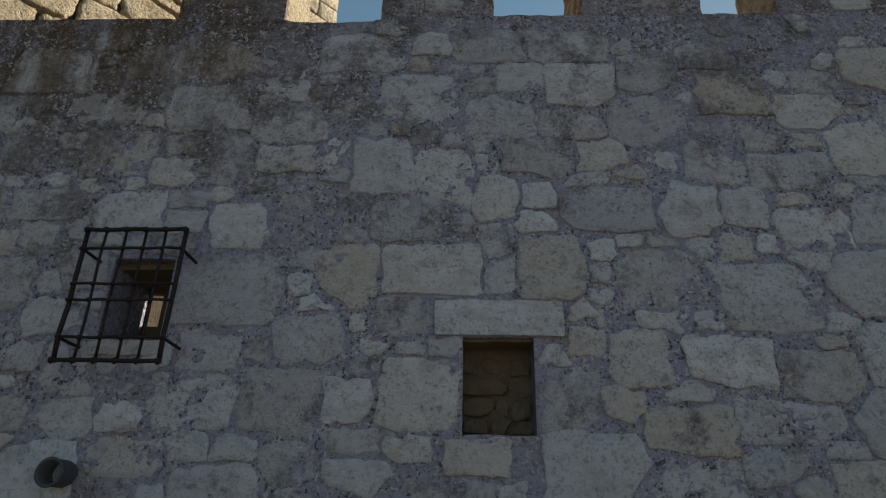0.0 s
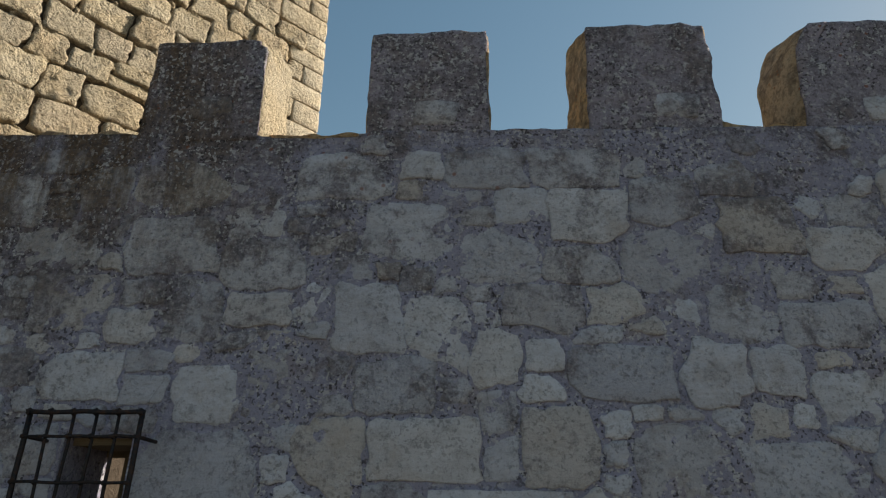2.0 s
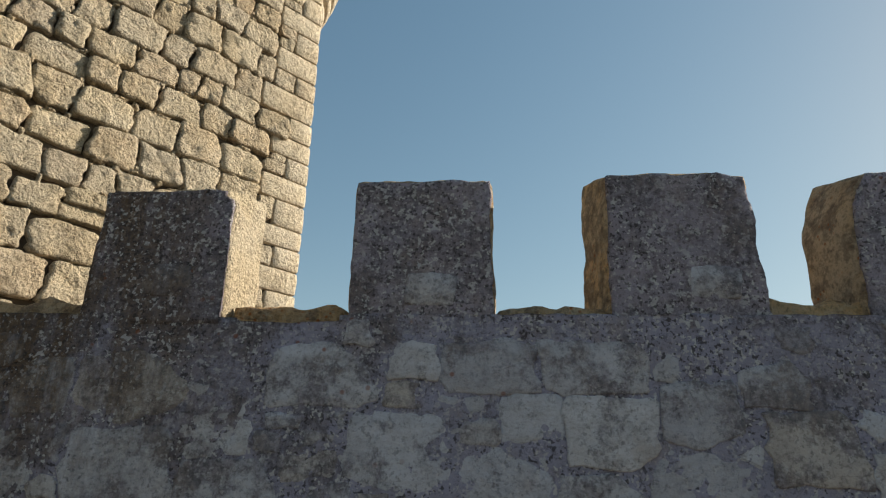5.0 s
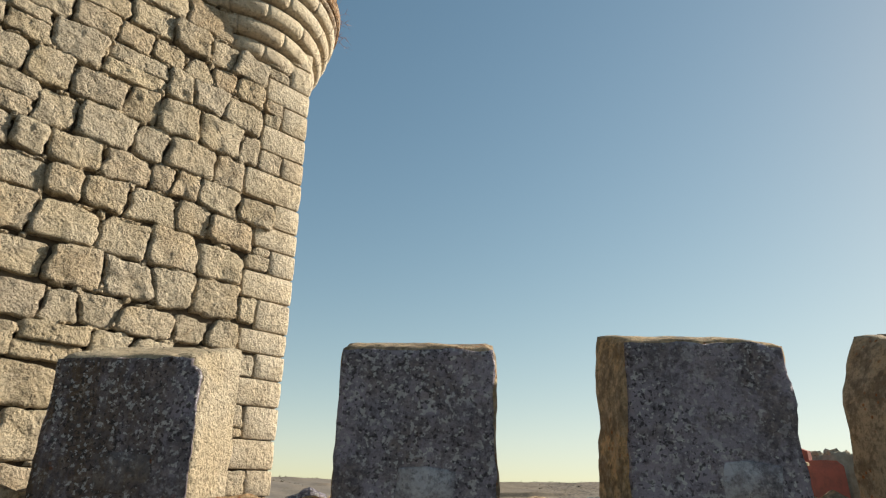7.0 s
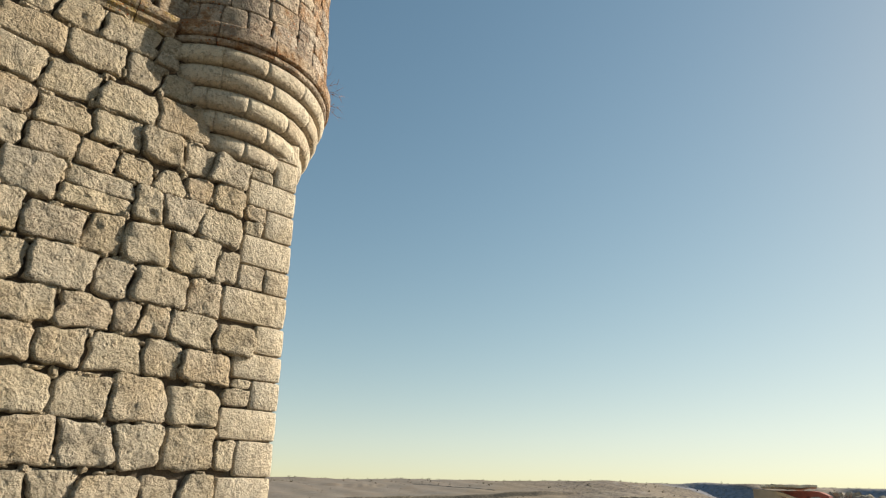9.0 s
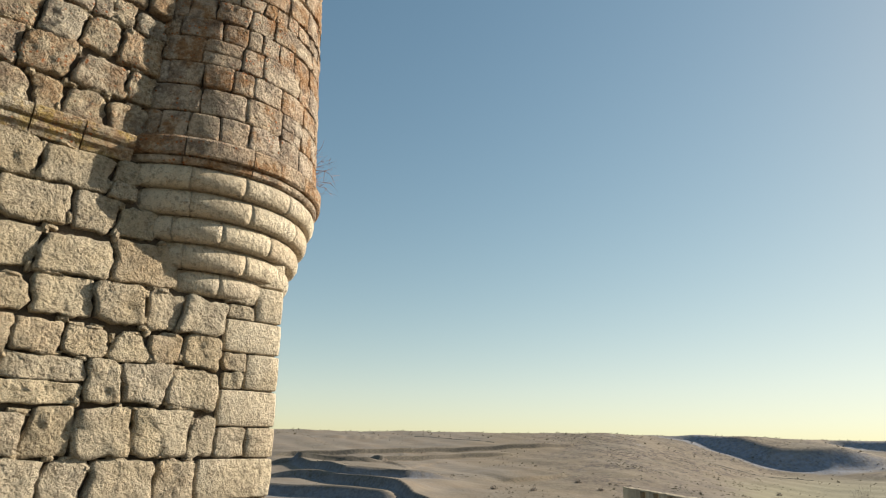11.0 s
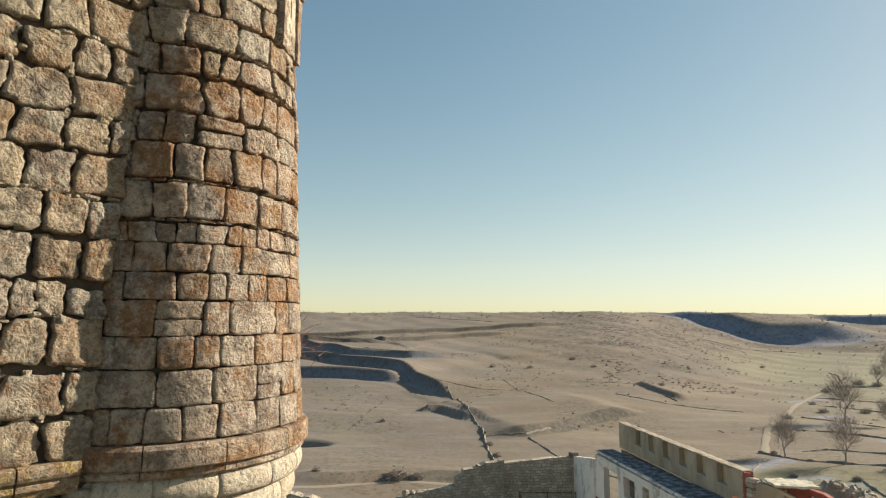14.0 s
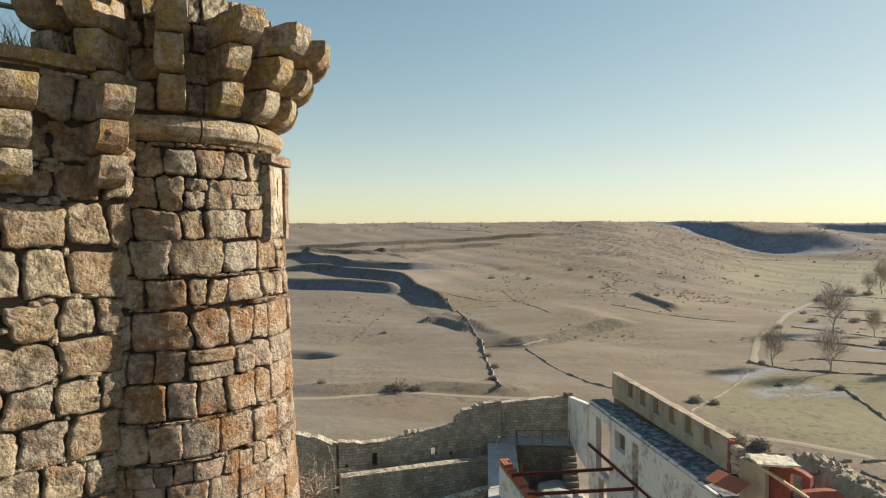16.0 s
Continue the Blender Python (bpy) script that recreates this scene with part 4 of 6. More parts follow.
for z, h in ((17.43, 0.27), (17.70, 0.3), (18.0, 0.26)):
    a = radians(-205)
    while a < radians(-118):
        w = rnd.uniform(0.2, 0.36)
        grow = 1.03 + 0.42 * min(1.0, max(0.0, (math.degrees(a) + 158) / 18))
        ob = part("crown_stone", shaft_stone(z, h, a, a + w, int(z * 30 + a * 70), 0.03, 0.15), M_TOWER_UP, turret, m=Matrix.Diagonal((grow, grow, 1, 1)))
        a += w
part("top_slab", rough_box(-0.95, -0.28, -0.95, -0.1, 17.36, 17.58, 0.12, 0.02, 4, 0.04, 3), M_CORBEL, turret, m=pose(0.42, 0.05, 0))


# ---- plaque on the turret ----
def plaque():
    a = radians(-48)
    rad = girth(15.9)
    p = thing("stone_plaque", TOWER @ pose(TC.x + math.cos(a) * rad, TC.y + math.sin(a) * rad, 15.55, 0, 0, math.degrees(a) + 90), "pale carved plaque in a moulded stone frame on the turret", "plaque")
    panel = part("panel", rough_box(-0.15, 0.15, -0.035, 0.1, 0.06, 0.70, 0.06, 0.006, 8, 0.01, 1), M_ROLL, p)
    for x0, x1 in ((-0.27, -0.155), (0.155, 0.27)):
        part("frame_jamb", rough_box(x0, x1, -0.065, 0.1, 0.0, 0.70, 0.08, 0.012, 7, 0.02, x0), M_TURRET, p)
    part("frame_head", rough_box(-0.30, 0.30, -0.09, 0.1, 0.705, 0.80, 0.08, 0.008, 7, 0.02, 5), M_TURRET, p)
    for i, (x, z, ry) in enumerate(((0.0, 0.24, 38), (0.0, 0.24, -38), (0.0, 0.5, 0))):
        part("carving", box(-0.012, 0.012, -0.006, 0.004, -0.09, 0.09, 0.003), M_ROLL, panel, "worn relief carving", m=pose(x, -0.037, z, 0, ry, 0))


plaque()
part("wall_coping", rough_box(-4.2, -1.55, -0.06, 0.6, TOWER_TOP - 0.12, TOWER_TOP, 0.15, 0.025, 4, 0.03, 8), M_CORBEL, tower)


def wall_railing():
    """Galvanised rail along the tower's wall walk."""
    g = thing("metal_railing", TOWER @ pose(-4.2, 0.35, TOWER_TOP), "grey metal railing on the tower's wall top", "railing")
    part("rail", tube([(0, 0, 0.37), (2.75, 0, 0.37)], 0.022, 10), M_RAIL, g, smooth=True)
    for x in (0.1, 1.2):
        part("post", tube([(x, 0, -0.05), (x, 0, 0.37)], 0.018, 8), M_RAIL, g, smooth=True)


k = Mat("galvanised_steel", 0.45, 0.8)
M_RAIL = k.done(k.mix(k.noise(30, 4), (0.42, 0.44, 0.47), (0.55, 0.57, 0.60)))
wall_railing()
k = Mat("dry_grass", 0.9)
M_GRASS = k.done(k.mix(k.random(True), (0.11, 0.085, 0.05), (0.30, 0.24, 0.14)))


def grass_tuft(m, n, height, spread, seed, parent=None):
    """Dry blades from one root."""
    rnd = random.Random(seed)
    bm = bmesh.new()
    for _ in range(n):
        p = Vector((rnd.gauss(0, spread), rnd.gauss(0, spread * 0.6), 0))
        lean = Vector((rnd.gauss(0, 0.35), rnd.gauss(0, 0.35), 1)) * height * rnd.uniform(0.4, 1.1)
        side = Vector((rnd.gauss(0, 1), rnd.gauss(0, 1), 0)).normalized() * 0.0035
        mid = p + lean * 0.55
        tip = p + lean + Vector((lean.x, lean.y, -abs(lean.x) * 0.6)) * 0.5
        v = [bm.verts.new(c) for c in (p - side, p + side, mid + side * 0.7, mid - side * 0.7, tip)]
        bm.faces.new(v[:4])
        bm.faces.new((v[3], v[2], v[4]))
    ob = part("grass_tuft", bm, M_GRASS, parent, m=m)
    return tagged(ob, "tuft of dry winter grass rooted in a wall joint", "grass", "grass tufts on the tower", kind="")


for i, (x, y, n, hgt, spread) in enumerate(((-1.62, 0.12, 150, 0.16, 0.08), (-1.8, 0.1, 60, 0.22, 0.07), (-2.05, 0.15, 40, 0.36, 0.06), (-2.2, 0.1, 50, 0.14, 0.1), (-2.4, 0.2, 50, 0.3, 0.1))):
    grass_tuft(TOWER @ pose(x, y, TOWER_TOP - 0.02), n, hgt, spread, i)


# ---- ground: castle hill, valley, terraced slope, ridge ----
NEAR_PROFILE = ((0, -2), (44, -3), (60, -10), (95, -23), (120, -26), (230, -26), (330, -20), (420, -14.5), (600, 2), (780, 23), (900, 25), (1400, 22), (8000, -60))
FAR_PROFILE = ((0, -2), (44, -3), (60, -10), (95, -23), (120, -27), (400, -27), (600, -25.5), (720, -19), (860, 4), (1000, 20), (1400, 18), (8000, -60))
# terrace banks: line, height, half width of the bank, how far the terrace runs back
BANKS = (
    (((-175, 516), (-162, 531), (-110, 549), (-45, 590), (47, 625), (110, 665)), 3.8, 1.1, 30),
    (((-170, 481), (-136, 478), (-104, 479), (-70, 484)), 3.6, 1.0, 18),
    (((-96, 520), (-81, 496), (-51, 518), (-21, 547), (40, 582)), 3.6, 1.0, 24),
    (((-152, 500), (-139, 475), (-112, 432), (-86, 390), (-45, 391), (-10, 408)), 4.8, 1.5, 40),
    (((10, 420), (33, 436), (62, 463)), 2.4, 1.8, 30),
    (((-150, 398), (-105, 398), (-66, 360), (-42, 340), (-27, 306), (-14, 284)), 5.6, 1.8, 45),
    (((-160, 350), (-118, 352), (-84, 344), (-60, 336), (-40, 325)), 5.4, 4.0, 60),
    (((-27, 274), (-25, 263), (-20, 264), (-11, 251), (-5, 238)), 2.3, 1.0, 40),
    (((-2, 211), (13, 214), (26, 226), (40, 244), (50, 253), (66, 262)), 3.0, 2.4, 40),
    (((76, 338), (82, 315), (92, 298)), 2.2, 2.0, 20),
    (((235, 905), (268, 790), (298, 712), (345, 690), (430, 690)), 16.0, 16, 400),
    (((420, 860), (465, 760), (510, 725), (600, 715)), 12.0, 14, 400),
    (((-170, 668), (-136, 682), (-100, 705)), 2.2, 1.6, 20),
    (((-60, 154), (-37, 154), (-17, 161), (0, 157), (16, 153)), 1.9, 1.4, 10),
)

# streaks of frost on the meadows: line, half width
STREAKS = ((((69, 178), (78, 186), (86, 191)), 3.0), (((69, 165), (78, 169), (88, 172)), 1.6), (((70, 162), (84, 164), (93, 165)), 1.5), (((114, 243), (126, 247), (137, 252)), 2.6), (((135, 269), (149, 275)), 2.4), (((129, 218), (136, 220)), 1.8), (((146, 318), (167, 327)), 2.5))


def smooth01(t):
    t = np.clip(t, 0, 1)
    return t * t * (3 - 2 * t)


def ground_heights(x, y, marks=False):
    """Heights for arrays of places."""
    x, y = np.asarray(x, float), np.asarray(y, float)
    d = np.hypot(x, y)
    az = np.degrees(np.arctan2(x, np.maximum(y, 1e-6)))
    a, b = np.interp(d, *zip(*NEAR_PROFILE)), np.interp(d, *zip(*FAR_PROFILE))
    z = a + (b - a) * smooth01((az - 9) / 17)
    # unseen slope before the wall, made steep to cut warm bounce light on it
    z = np.where(y < -3, np.minimum(z, -2 + (y + 3) * 0.75 * (y > -60) - 43 * (y <= -60)), z)
    frost_and_shade, bank = np.zeros(x.shape), np.zeros(x.shape)
    for line, h, half, back in BANKS:
        best, side, ends = np.full(x.shape, 1e9), np.zeros(x.shape), np.ones(x.shape)
        n = len(line) - 1
        for i, (p, q) in enumerate(zip(line, line[1:])):
            dx, dy = q[0] - p[0], q[1] - p[1]
            ln = math.hypot(dx, dy)
            t = ((x - p[0]) * dx + (y - p[1]) * dy) / ln
            tc = np.clip(t, 0, ln)
            dist = np.hypot(x - p[0] - dx * tc / ln, y - p[1] - dy * tc / ln)
            sd = ((y - p[1]) * dx - (x - p[0]) * dy) / ln
            close = dist < best
            best, side = np.where(close, dist, best), np.where(close, np.sign(sd) * dist, side)
            along = (i + tc / ln) / n
            ends = np.where(close, smooth01(np.minimum(along, 1 - along) * 5 + 0.02), ends)
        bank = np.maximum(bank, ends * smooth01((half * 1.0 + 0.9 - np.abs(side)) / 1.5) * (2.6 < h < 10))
        # frost of the tall banks, with their bluish hazy shade put into the colour
        frost_and_shade = np.maximum(frost_and_shade, ends * smooth01((side + h * (0.8 if h < 10 else 0.9) + half) / (h * 0.5)) * smooth01((half - side) / half) * (h > 4.7) * (0.6 if h < 10 else 1.0))
        z = z + h * ends * smooth01((side + half) / (2 * half)) * np.exp(-np.maximum(side - half, 0) / back)
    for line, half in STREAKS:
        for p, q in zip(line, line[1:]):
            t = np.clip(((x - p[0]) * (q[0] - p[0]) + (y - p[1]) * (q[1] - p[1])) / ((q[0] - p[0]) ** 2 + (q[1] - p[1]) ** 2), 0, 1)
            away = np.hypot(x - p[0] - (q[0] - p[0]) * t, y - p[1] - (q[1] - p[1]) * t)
            frost_and_shade = np.maximum(frost_and_shade, 0.9 * smooth01((half * 1.5 - away) / half))
    # an old pit among the pastures
    z = z - 4.2 * smooth01(1.7 - 1.7 * np.hypot((x + 63) / 15, (y - 203) / 9))
    cap = 21.5 - 5.5 * smooth01((az - 14) / 20)
    z = np.where((d > 450) & (z > cap), cap + (z - cap) * 0.12, z)
    far = smooth01((d - 90) / 60)
    far = far * (1 - 0.75 * smooth01((d - 300) / 120))
    z = z + far * (0.5 * np.sin(x / 17 + 1.3 * np.sin(y / 29)) + 0.35 * np.sin(y / 11 + x / 23))
    z = z + smooth01((d - 280) / 150) * (0.5 * np.sin(x / 31 + y / 47) + 0.45 * np.sin(x / 13 - y / 19) + 0.3 * np.sin(x / 7.3 + y / 9.1))
    return (z, frost_and_shade, bank) if marks else z


def ground_at(x, y):
    return float(ground_heights(np.array([x]), np.array([y]))[0])


def dry_pasture():
    k = Mat("dry_winter_pasture", 0.97)
    big, mid, fine = k.noise(0.012, 5), k.noise(0.06, 6, 0.65), k.noise(0.5, 6, 0.7)
    gold = k.math("ADD", k.span(k.axis(0), -70, 40), k.math("MULTIPLY", k.math("SUBTRACT", big, 0.5), 3.0))
    base = k.mix(k.span(gold, 0.2, 0.9), (0.196, 0.164, 0.136), (0.204, 0.158, 0.110))
    base = k.mix(k.span(mid, 0.45, 0.62, 0, 0.65), base, (0.186, 0.137, 0.096))
    base = k.mix(k.span(fine, 0.48, 0.66, 0, 0.5), base, (0.15, 0.118, 0.084))
    base = k.mix(k.span(k.noise(2.2, 5, 0.75), 0.5, 0.66, 0, 0.4), base, (0.12, 0.098, 0.07))
    stripes = k.noise(0.09, 5, 0.65, (0.35, 1.6, 1))
    base = k.mix(k.span(stripes, 0.5, 0.62, 0, 0.45), base, (0.25, 0.208, 0.162))
    # heathy belt on the steep part of the hill
    belt = k.math("MULTIPLY", k.span(k.noise(0.02, 5, 0.7), 0.40, 0.51), k.span(k.axis(2), -22, -12))
    belt = k.math("MULTIPLY", belt, k.math("MULTIPLY", k.span(k.noise(0.25, 6, 0.75, (1, 0.7, 1)), 0.46, 0.56), k.span(k.axis(0), 10, 80)))
    base = k.mix(k.math("MULTIPLY", belt, 0.95), base, (0.075, 0.056, 0.05))
    # brown heather on the flank below the ridge's hollow
    off = k.math("ABSOLUTE", k.math("SUBTRACT", k.axis(1), k.math("ADD", k.math("MULTIPLY", k.axis(0), 1.5), 245)))
    heath = k.math("MULTIPLY", k.span(off, 80, 15), k.math("MULTIPLY", k.span(k.axis(0), 55, 95), k.span(k.axis(0), 205, 165)))
    heath = k.math("MULTIPLY", heath, k.span(k.noise(0.05, 6, 0.75, (1.3, 0.6, 1)), 0.40, 0.58, 0.15, 0.9))
    base = k.mix(heath, base, k.mix(k.span(k.noise(0.35, 5, 0.75), 0.4, 0.6), (0.105, 0.085, 0.075), (0.16, 0.125, 0.095)))
    # meadow by the stream stays green
    gx, gy = k.math("SUBTRACT", k.axis(0), 92), k.math("SUBTRACT", k.axis(1), 150)
    m = k.math("ADD", k.math("MULTIPLY", k.math("MULTIPLY", gx, gx), 0.00055), k.math("MULTIPLY", k.math("MULTIPLY", gy, gy), 0.0009))
    m = k.math("ADD", m, k.math("MULTIPLY", k.math("SUBTRACT", k.noise(0.05, 4), 0.5), 0.8))
    base = k.mix(k.span(m, 1.15, 0.8, 0, 0.75), base, k.mix(k.span(k.noise(0.25, 5), 0.35, 0.65), (0.165, 0.15, 0.08), (0.205, 0.174, 0.096)))
    m2 = k.math("ADD", k.span(k.axis(0), 120, 330), k.math("MULTIPLY", k.math("SUBTRACT", k.noise(0.03, 4), 0.5), 1.2))
    flat = k.math("MULTIPLY", k.span(m2, 0.1, 0.4, 0, 0.55), k.span(k.axis(2), -16, -23))
    base = k.mix(flat, base, (0.23, 0.215, 0.125))
    # patches of hoar frost, scattered by noise
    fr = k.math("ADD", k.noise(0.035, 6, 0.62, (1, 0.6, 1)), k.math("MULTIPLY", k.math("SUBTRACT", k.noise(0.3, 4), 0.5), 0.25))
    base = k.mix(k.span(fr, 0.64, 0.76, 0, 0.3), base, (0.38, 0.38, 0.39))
    def mark(name):
        n = k.node("ShaderNodeAttribute")
        n.attribute_name = name
        return n.outputs["Fac"]

    # bank faces: dark scrub and stones, with their shade painted in
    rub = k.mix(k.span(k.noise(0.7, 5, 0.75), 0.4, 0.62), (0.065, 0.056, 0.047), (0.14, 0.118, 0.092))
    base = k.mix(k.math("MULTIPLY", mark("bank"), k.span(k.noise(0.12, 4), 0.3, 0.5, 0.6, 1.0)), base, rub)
    # meadow frost streaks; on tall banks also bluish shade and haze, painted in
    base = k.mix(k.math("MULTIPLY", mark("frost_and_shade"), k.span(k.noise(0.22, 5, 0.7), 0.32, 0.62, 0.2, 0.62)), base, (0.27, 0.31, 0.41))
    scrub = k.math("MULTIPLY", k.span(k.noise(0.6, 5, 0.75), 0.52, 0.58), k.span(k.noise(0.022, 4), 0.48, 0.56))
    base = k.mix(k.math("MULTIPLY", scrub, 0.65), base, (0.085, 0.075, 0.045))
    return k.done(base, add2(k, fine, k.noise(0.12, 4), 0.5, 1.5), 0.35, 0.7)


M_GROUND = dry_pasture()
xs = [-5000, -2500, -1300, -700, -450, -330, -260] + list(np.arange(-220, 100, 1.7)) + list(np.arange(100, 170, 3.0)) + list(np.arange(170, 560, 6.0)) + [580, 640, 750, 1000, 1600, 2800, 5000]
ys = [-5000, -2000, -700, -250, -120, -60, -40, -20, -10, -3, 0, 15, 30, 46, 54] + list(np.arange(60, 200, 2.4)) + list(np.arange(200, 650, 1.7)) + list(np.arange(652, 960, 6.0)) + [980, 1040, 1150, 1400, 2000, 3200, 5000]
gx, gy = np.meshgrid(np.array(xs, float), np.array(ys, float))
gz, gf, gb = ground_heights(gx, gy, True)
nx_, ny_ = len(xs), len(ys)
me = bpy.data.meshes.new("ground")
idx = np.arange(nx_ * ny_).reshape(ny_, nx_)
quads = np.stack([idx[:-1, :-1], idx[:-1, 1:], idx[1:, 1:], idx[1:, :-1]], -1).reshape(-1, 4)
me.from_pydata(np.stack([gx, gy, gz], -1).reshape(-1, 3).tolist(), [], quads.tolist())
me.polygons.foreach_set("use_smooth", [True] * len(quads))
me.attributes.new("frost_and_shade", "FLOAT", "POINT").data.foreach_set("value", gf.reshape(-1).astype(np.float32))
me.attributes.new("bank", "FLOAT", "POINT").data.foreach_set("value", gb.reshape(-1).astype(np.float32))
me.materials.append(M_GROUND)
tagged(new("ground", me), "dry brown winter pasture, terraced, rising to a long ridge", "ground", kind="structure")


def along(line, step):
    """Places every step metres along a bent line, with the way there."""
    out = []
    for p, q in zip(line, line[1:]):
        d = Vector((q[0] - p[0], q[1] - p[1]))
        n = max(1, round(d.length / step))
        out += [(p[0] + d.x * i / n, p[1] + d.y * i / n, d.normalized()) for i in range(n)]
    return out + [(line[-1][0], line[-1][1], d.normalized())]


# ---- tracks ----
k = Mat("chalky_track", 0.97)
M_TRACK = k.done(k.mix(k.noise(0.6, 5), (0.26, 0.205, 0.145), (0.33, 0.275, 0.205)), k.noise(2, 4), 0.5, 0.1)


def track(name, line, width, label):
    bm = bmesh.new()
    pts = along(line, 4)
    rows = []
    for i, (x, y, d) in enumerate(pts):
        w = width * (0.85 + 0.3 * noise.noise(Vector((x * 0.1, y * 0.1, 0))))
        row = []
        for s in (-0.5, -0.25, 0, 0.25, 0.5):
            px, py = x - d.y * s * w, y + d.x * s * w
            row.append(bm.verts.new((px, py, ground_at(px, py) + (0.09 if abs(s) < 0.5 else 0.02) + 0.0013 * max(0.0, y - 150))))
        rows.append(row)
    for a, b in zip(rows, rows[1:]):
        for i in range(4):
            bm.faces.new((a[i + 1], a[i], b[i], b[i + 1]))
    bmesh.ops.recalc_face_normals(bm, faces=bm.faces[:])
    return tagged(part(name, bm, M_TRACK, None, smooth=True), label, "track", kind="structure")


track("road", ((84, 200), (90, 214), (101, 237), (122, 270), (147, 310), (176, 348), (205, 383), (224, 414), (241, 448), (252, 482)), 2.6, "pale dirt track winding up the valley")
track("road", ((74, 107), (70, 118), (60, 124), (52, 127)), 2.4, "pale dirt lane below the meadow")
track("road", ((-70, 146), (-40, 150), (-20, 157), (0, 153), (20, 150)), 2.4, "pale farm path along a hedge bank")

# ---- dry-stone field walls ----
k = Mat("field_wall_stone", 0.95)
M_FIELDWALL = k.done(k.mix(k.span(k.noise(2.5, 5, 0.7), 0.35, 0.65), (0.12, 0.10, 0.08), (0.36, 0.31, 0.25)), k.noise(3, 5), 0.8, 0.2)


def field_wall(line, height=1.1, width=0.5):
    """A dry wall fallen to a ragged heap: single stones stand out of its crest, gaps show the bank below."""
    bm = bmesh.new()
    rows = []
    for x, y, d in along(line, 0.9):
        p = Vector((x * 0.9, y * 0.9, 1.0))
        h = height * 0.42 * max(0.05, 0.62 + 0.8 * noise.noise(p * 0.23) + 0.45 * noise.noise(p))
        x, y = x + 0.35 * noise.noise(p * 0.4 + Vector((5, 0, 0))), y + 0.35 * noise.noise(p * 0.4 + Vector((0, 8, 0)))
        z = ground_at(x, y)
        row = []
        for s, up in ((-0.9, -0.25), (-0.42, h * 0.75), (-0.1, h), (0.3, h * 0.85), (0.8, -0.25)):
            row.append(bm.verts.new((x - d.y * s * width, y + d.x * s * width, z + up + 0.16 * noise.noise(Vector((x * 1.7, y * 1.7, s * 3))))))
        rows.append(row)
    for a, b in zip(rows, rows[1:]):
        for i in range(4):
            bm.faces.new((a[i + 1], a[i], b[i], b[i + 1]))
    bmesh.ops.recalc_face_normals(bm, faces=bm.faces[:])
    return tagged(part("field_wall", bm, M_FIELDWALL), "low tumbled dry-stone wall between pastures", "field wall", "field walls of the valley")


for line, h in ((((14, 210), (21, 184), (28, 167), (36, 158)), 1.1), (((-1, 222), (0, 203), (2, 182), (4, 157)), 1.8), (((-18, 298), (-11, 272), (-4, 239), (0, 216)), 1.3), (((0, 212), (13, 213), (22, 222)), 1.0), (((82, 200), (90, 190), (101, 185), (116, 181), (140, 176)), 1.5), (((94, 170), (92, 155), (89, 143)), 1.5),
                (((128, 269), (143, 255), (158, 240)), 1.3), (((108, 236), (122, 231), (145, 212)), 1.4), (((152, 303), (185, 272)), 1.2), (((96, 202), (105, 205), (125, 196)), 1.3), (((-30, 305), (0, 303), (20, 308)), 0.9),
                (((60, 300), (80, 288), (110, 280)), 0.9), (((48, 330), (75, 330)), 0.8), (((46, 142), (65, 168), (80, 191)), 1.0), (((51.5, 119.5), (55.2, 118)), 1.3), (((59, 115), (62, 114.7), (65.5, 115.5)), 1.5), (((67.7, 115.5), (74, 116.5)), 1.5), (((64.5, 111), (66.8, 107.5)), 1.2), (((9, 329), (19, 294), (28, 265)), 0.7), (((-13, 278), (-3, 283), (6, 287)), 1.0), (((74, 335), (82, 313), (87, 296)), 1.1), (((-79, 713), (-36, 692), (8, 665)), 1.6), (((-104, 438), (-61, 424), (-21, 410)), 0.9), (((213, 647), (247, 633), (304, 640)), 1.6), (((165, 330), (200, 320), (230, 300)), 1.2), (((200, 380), (235, 372), (280, 340)), 1.2)):
    field_wall(line, h)

# ---- bushes and bare trees ----
k = Mat("bare_twigs", 0.95)
M_TWIG = k.done(k.mix(k.noise(1.5, 4), (0.27, 0.225, 0.195), (0.38, 0.325, 0.28)))
k = Mat("dark_scrub", 0.95)
M_SCRUB = k.done(k.mix(k.noise(1.2, 4), (0.045, 0.045, 0.025), (0.12, 0.095, 0.055)))


def twig_clump(bm, at, r, n, rnd, flat=0.7, wide=1.0):
    """Short crossing twigs that fill an uneven clump."""
    for _ in range(n):
        d = Vector((rnd.gauss(0, 1), rnd.gauss(0, 1), abs(rnd.gauss(0, 1)) * flat)).normalized()
        lump = 0.7 + 0.5 * noise.noise(d * 2.1 + Vector(at) * 0.3)
        p = Vector(at) + Vector((d.x * r, d.y * r, d.z * r * 1.1)) * lump * rnd.random() ** 0.4
        e = Vector((rnd.gauss(0, 1), rnd.gauss(0, 1), rnd.gauss(0.5, 0.7))).normalized() * r * rnd.uniform(0.12, 0.3)
        s = e.cross(Vector((rnd.random(), rnd.random(), rnd.random()))).normalized() * r * rnd.uniform(0.02, 0.05) * wide
        v = [bm.verts.new(c) for c in (p - s, p + s, p + e)]
        bm.faces.new(v)


def bush(name, x, y, r, label, material, n=600, seed=1):
    rnd = random.Random(seed)
    bm = bmesh.new()
    twig_clump(bm, (0, 0, 0), r, n, rnd, 0.7, 0.55)
    return tagged(part(name, bm, material, None, m=pose(x, y, ground_at(x, y) - 0.05)), label, "bush", "bushes of the valley")


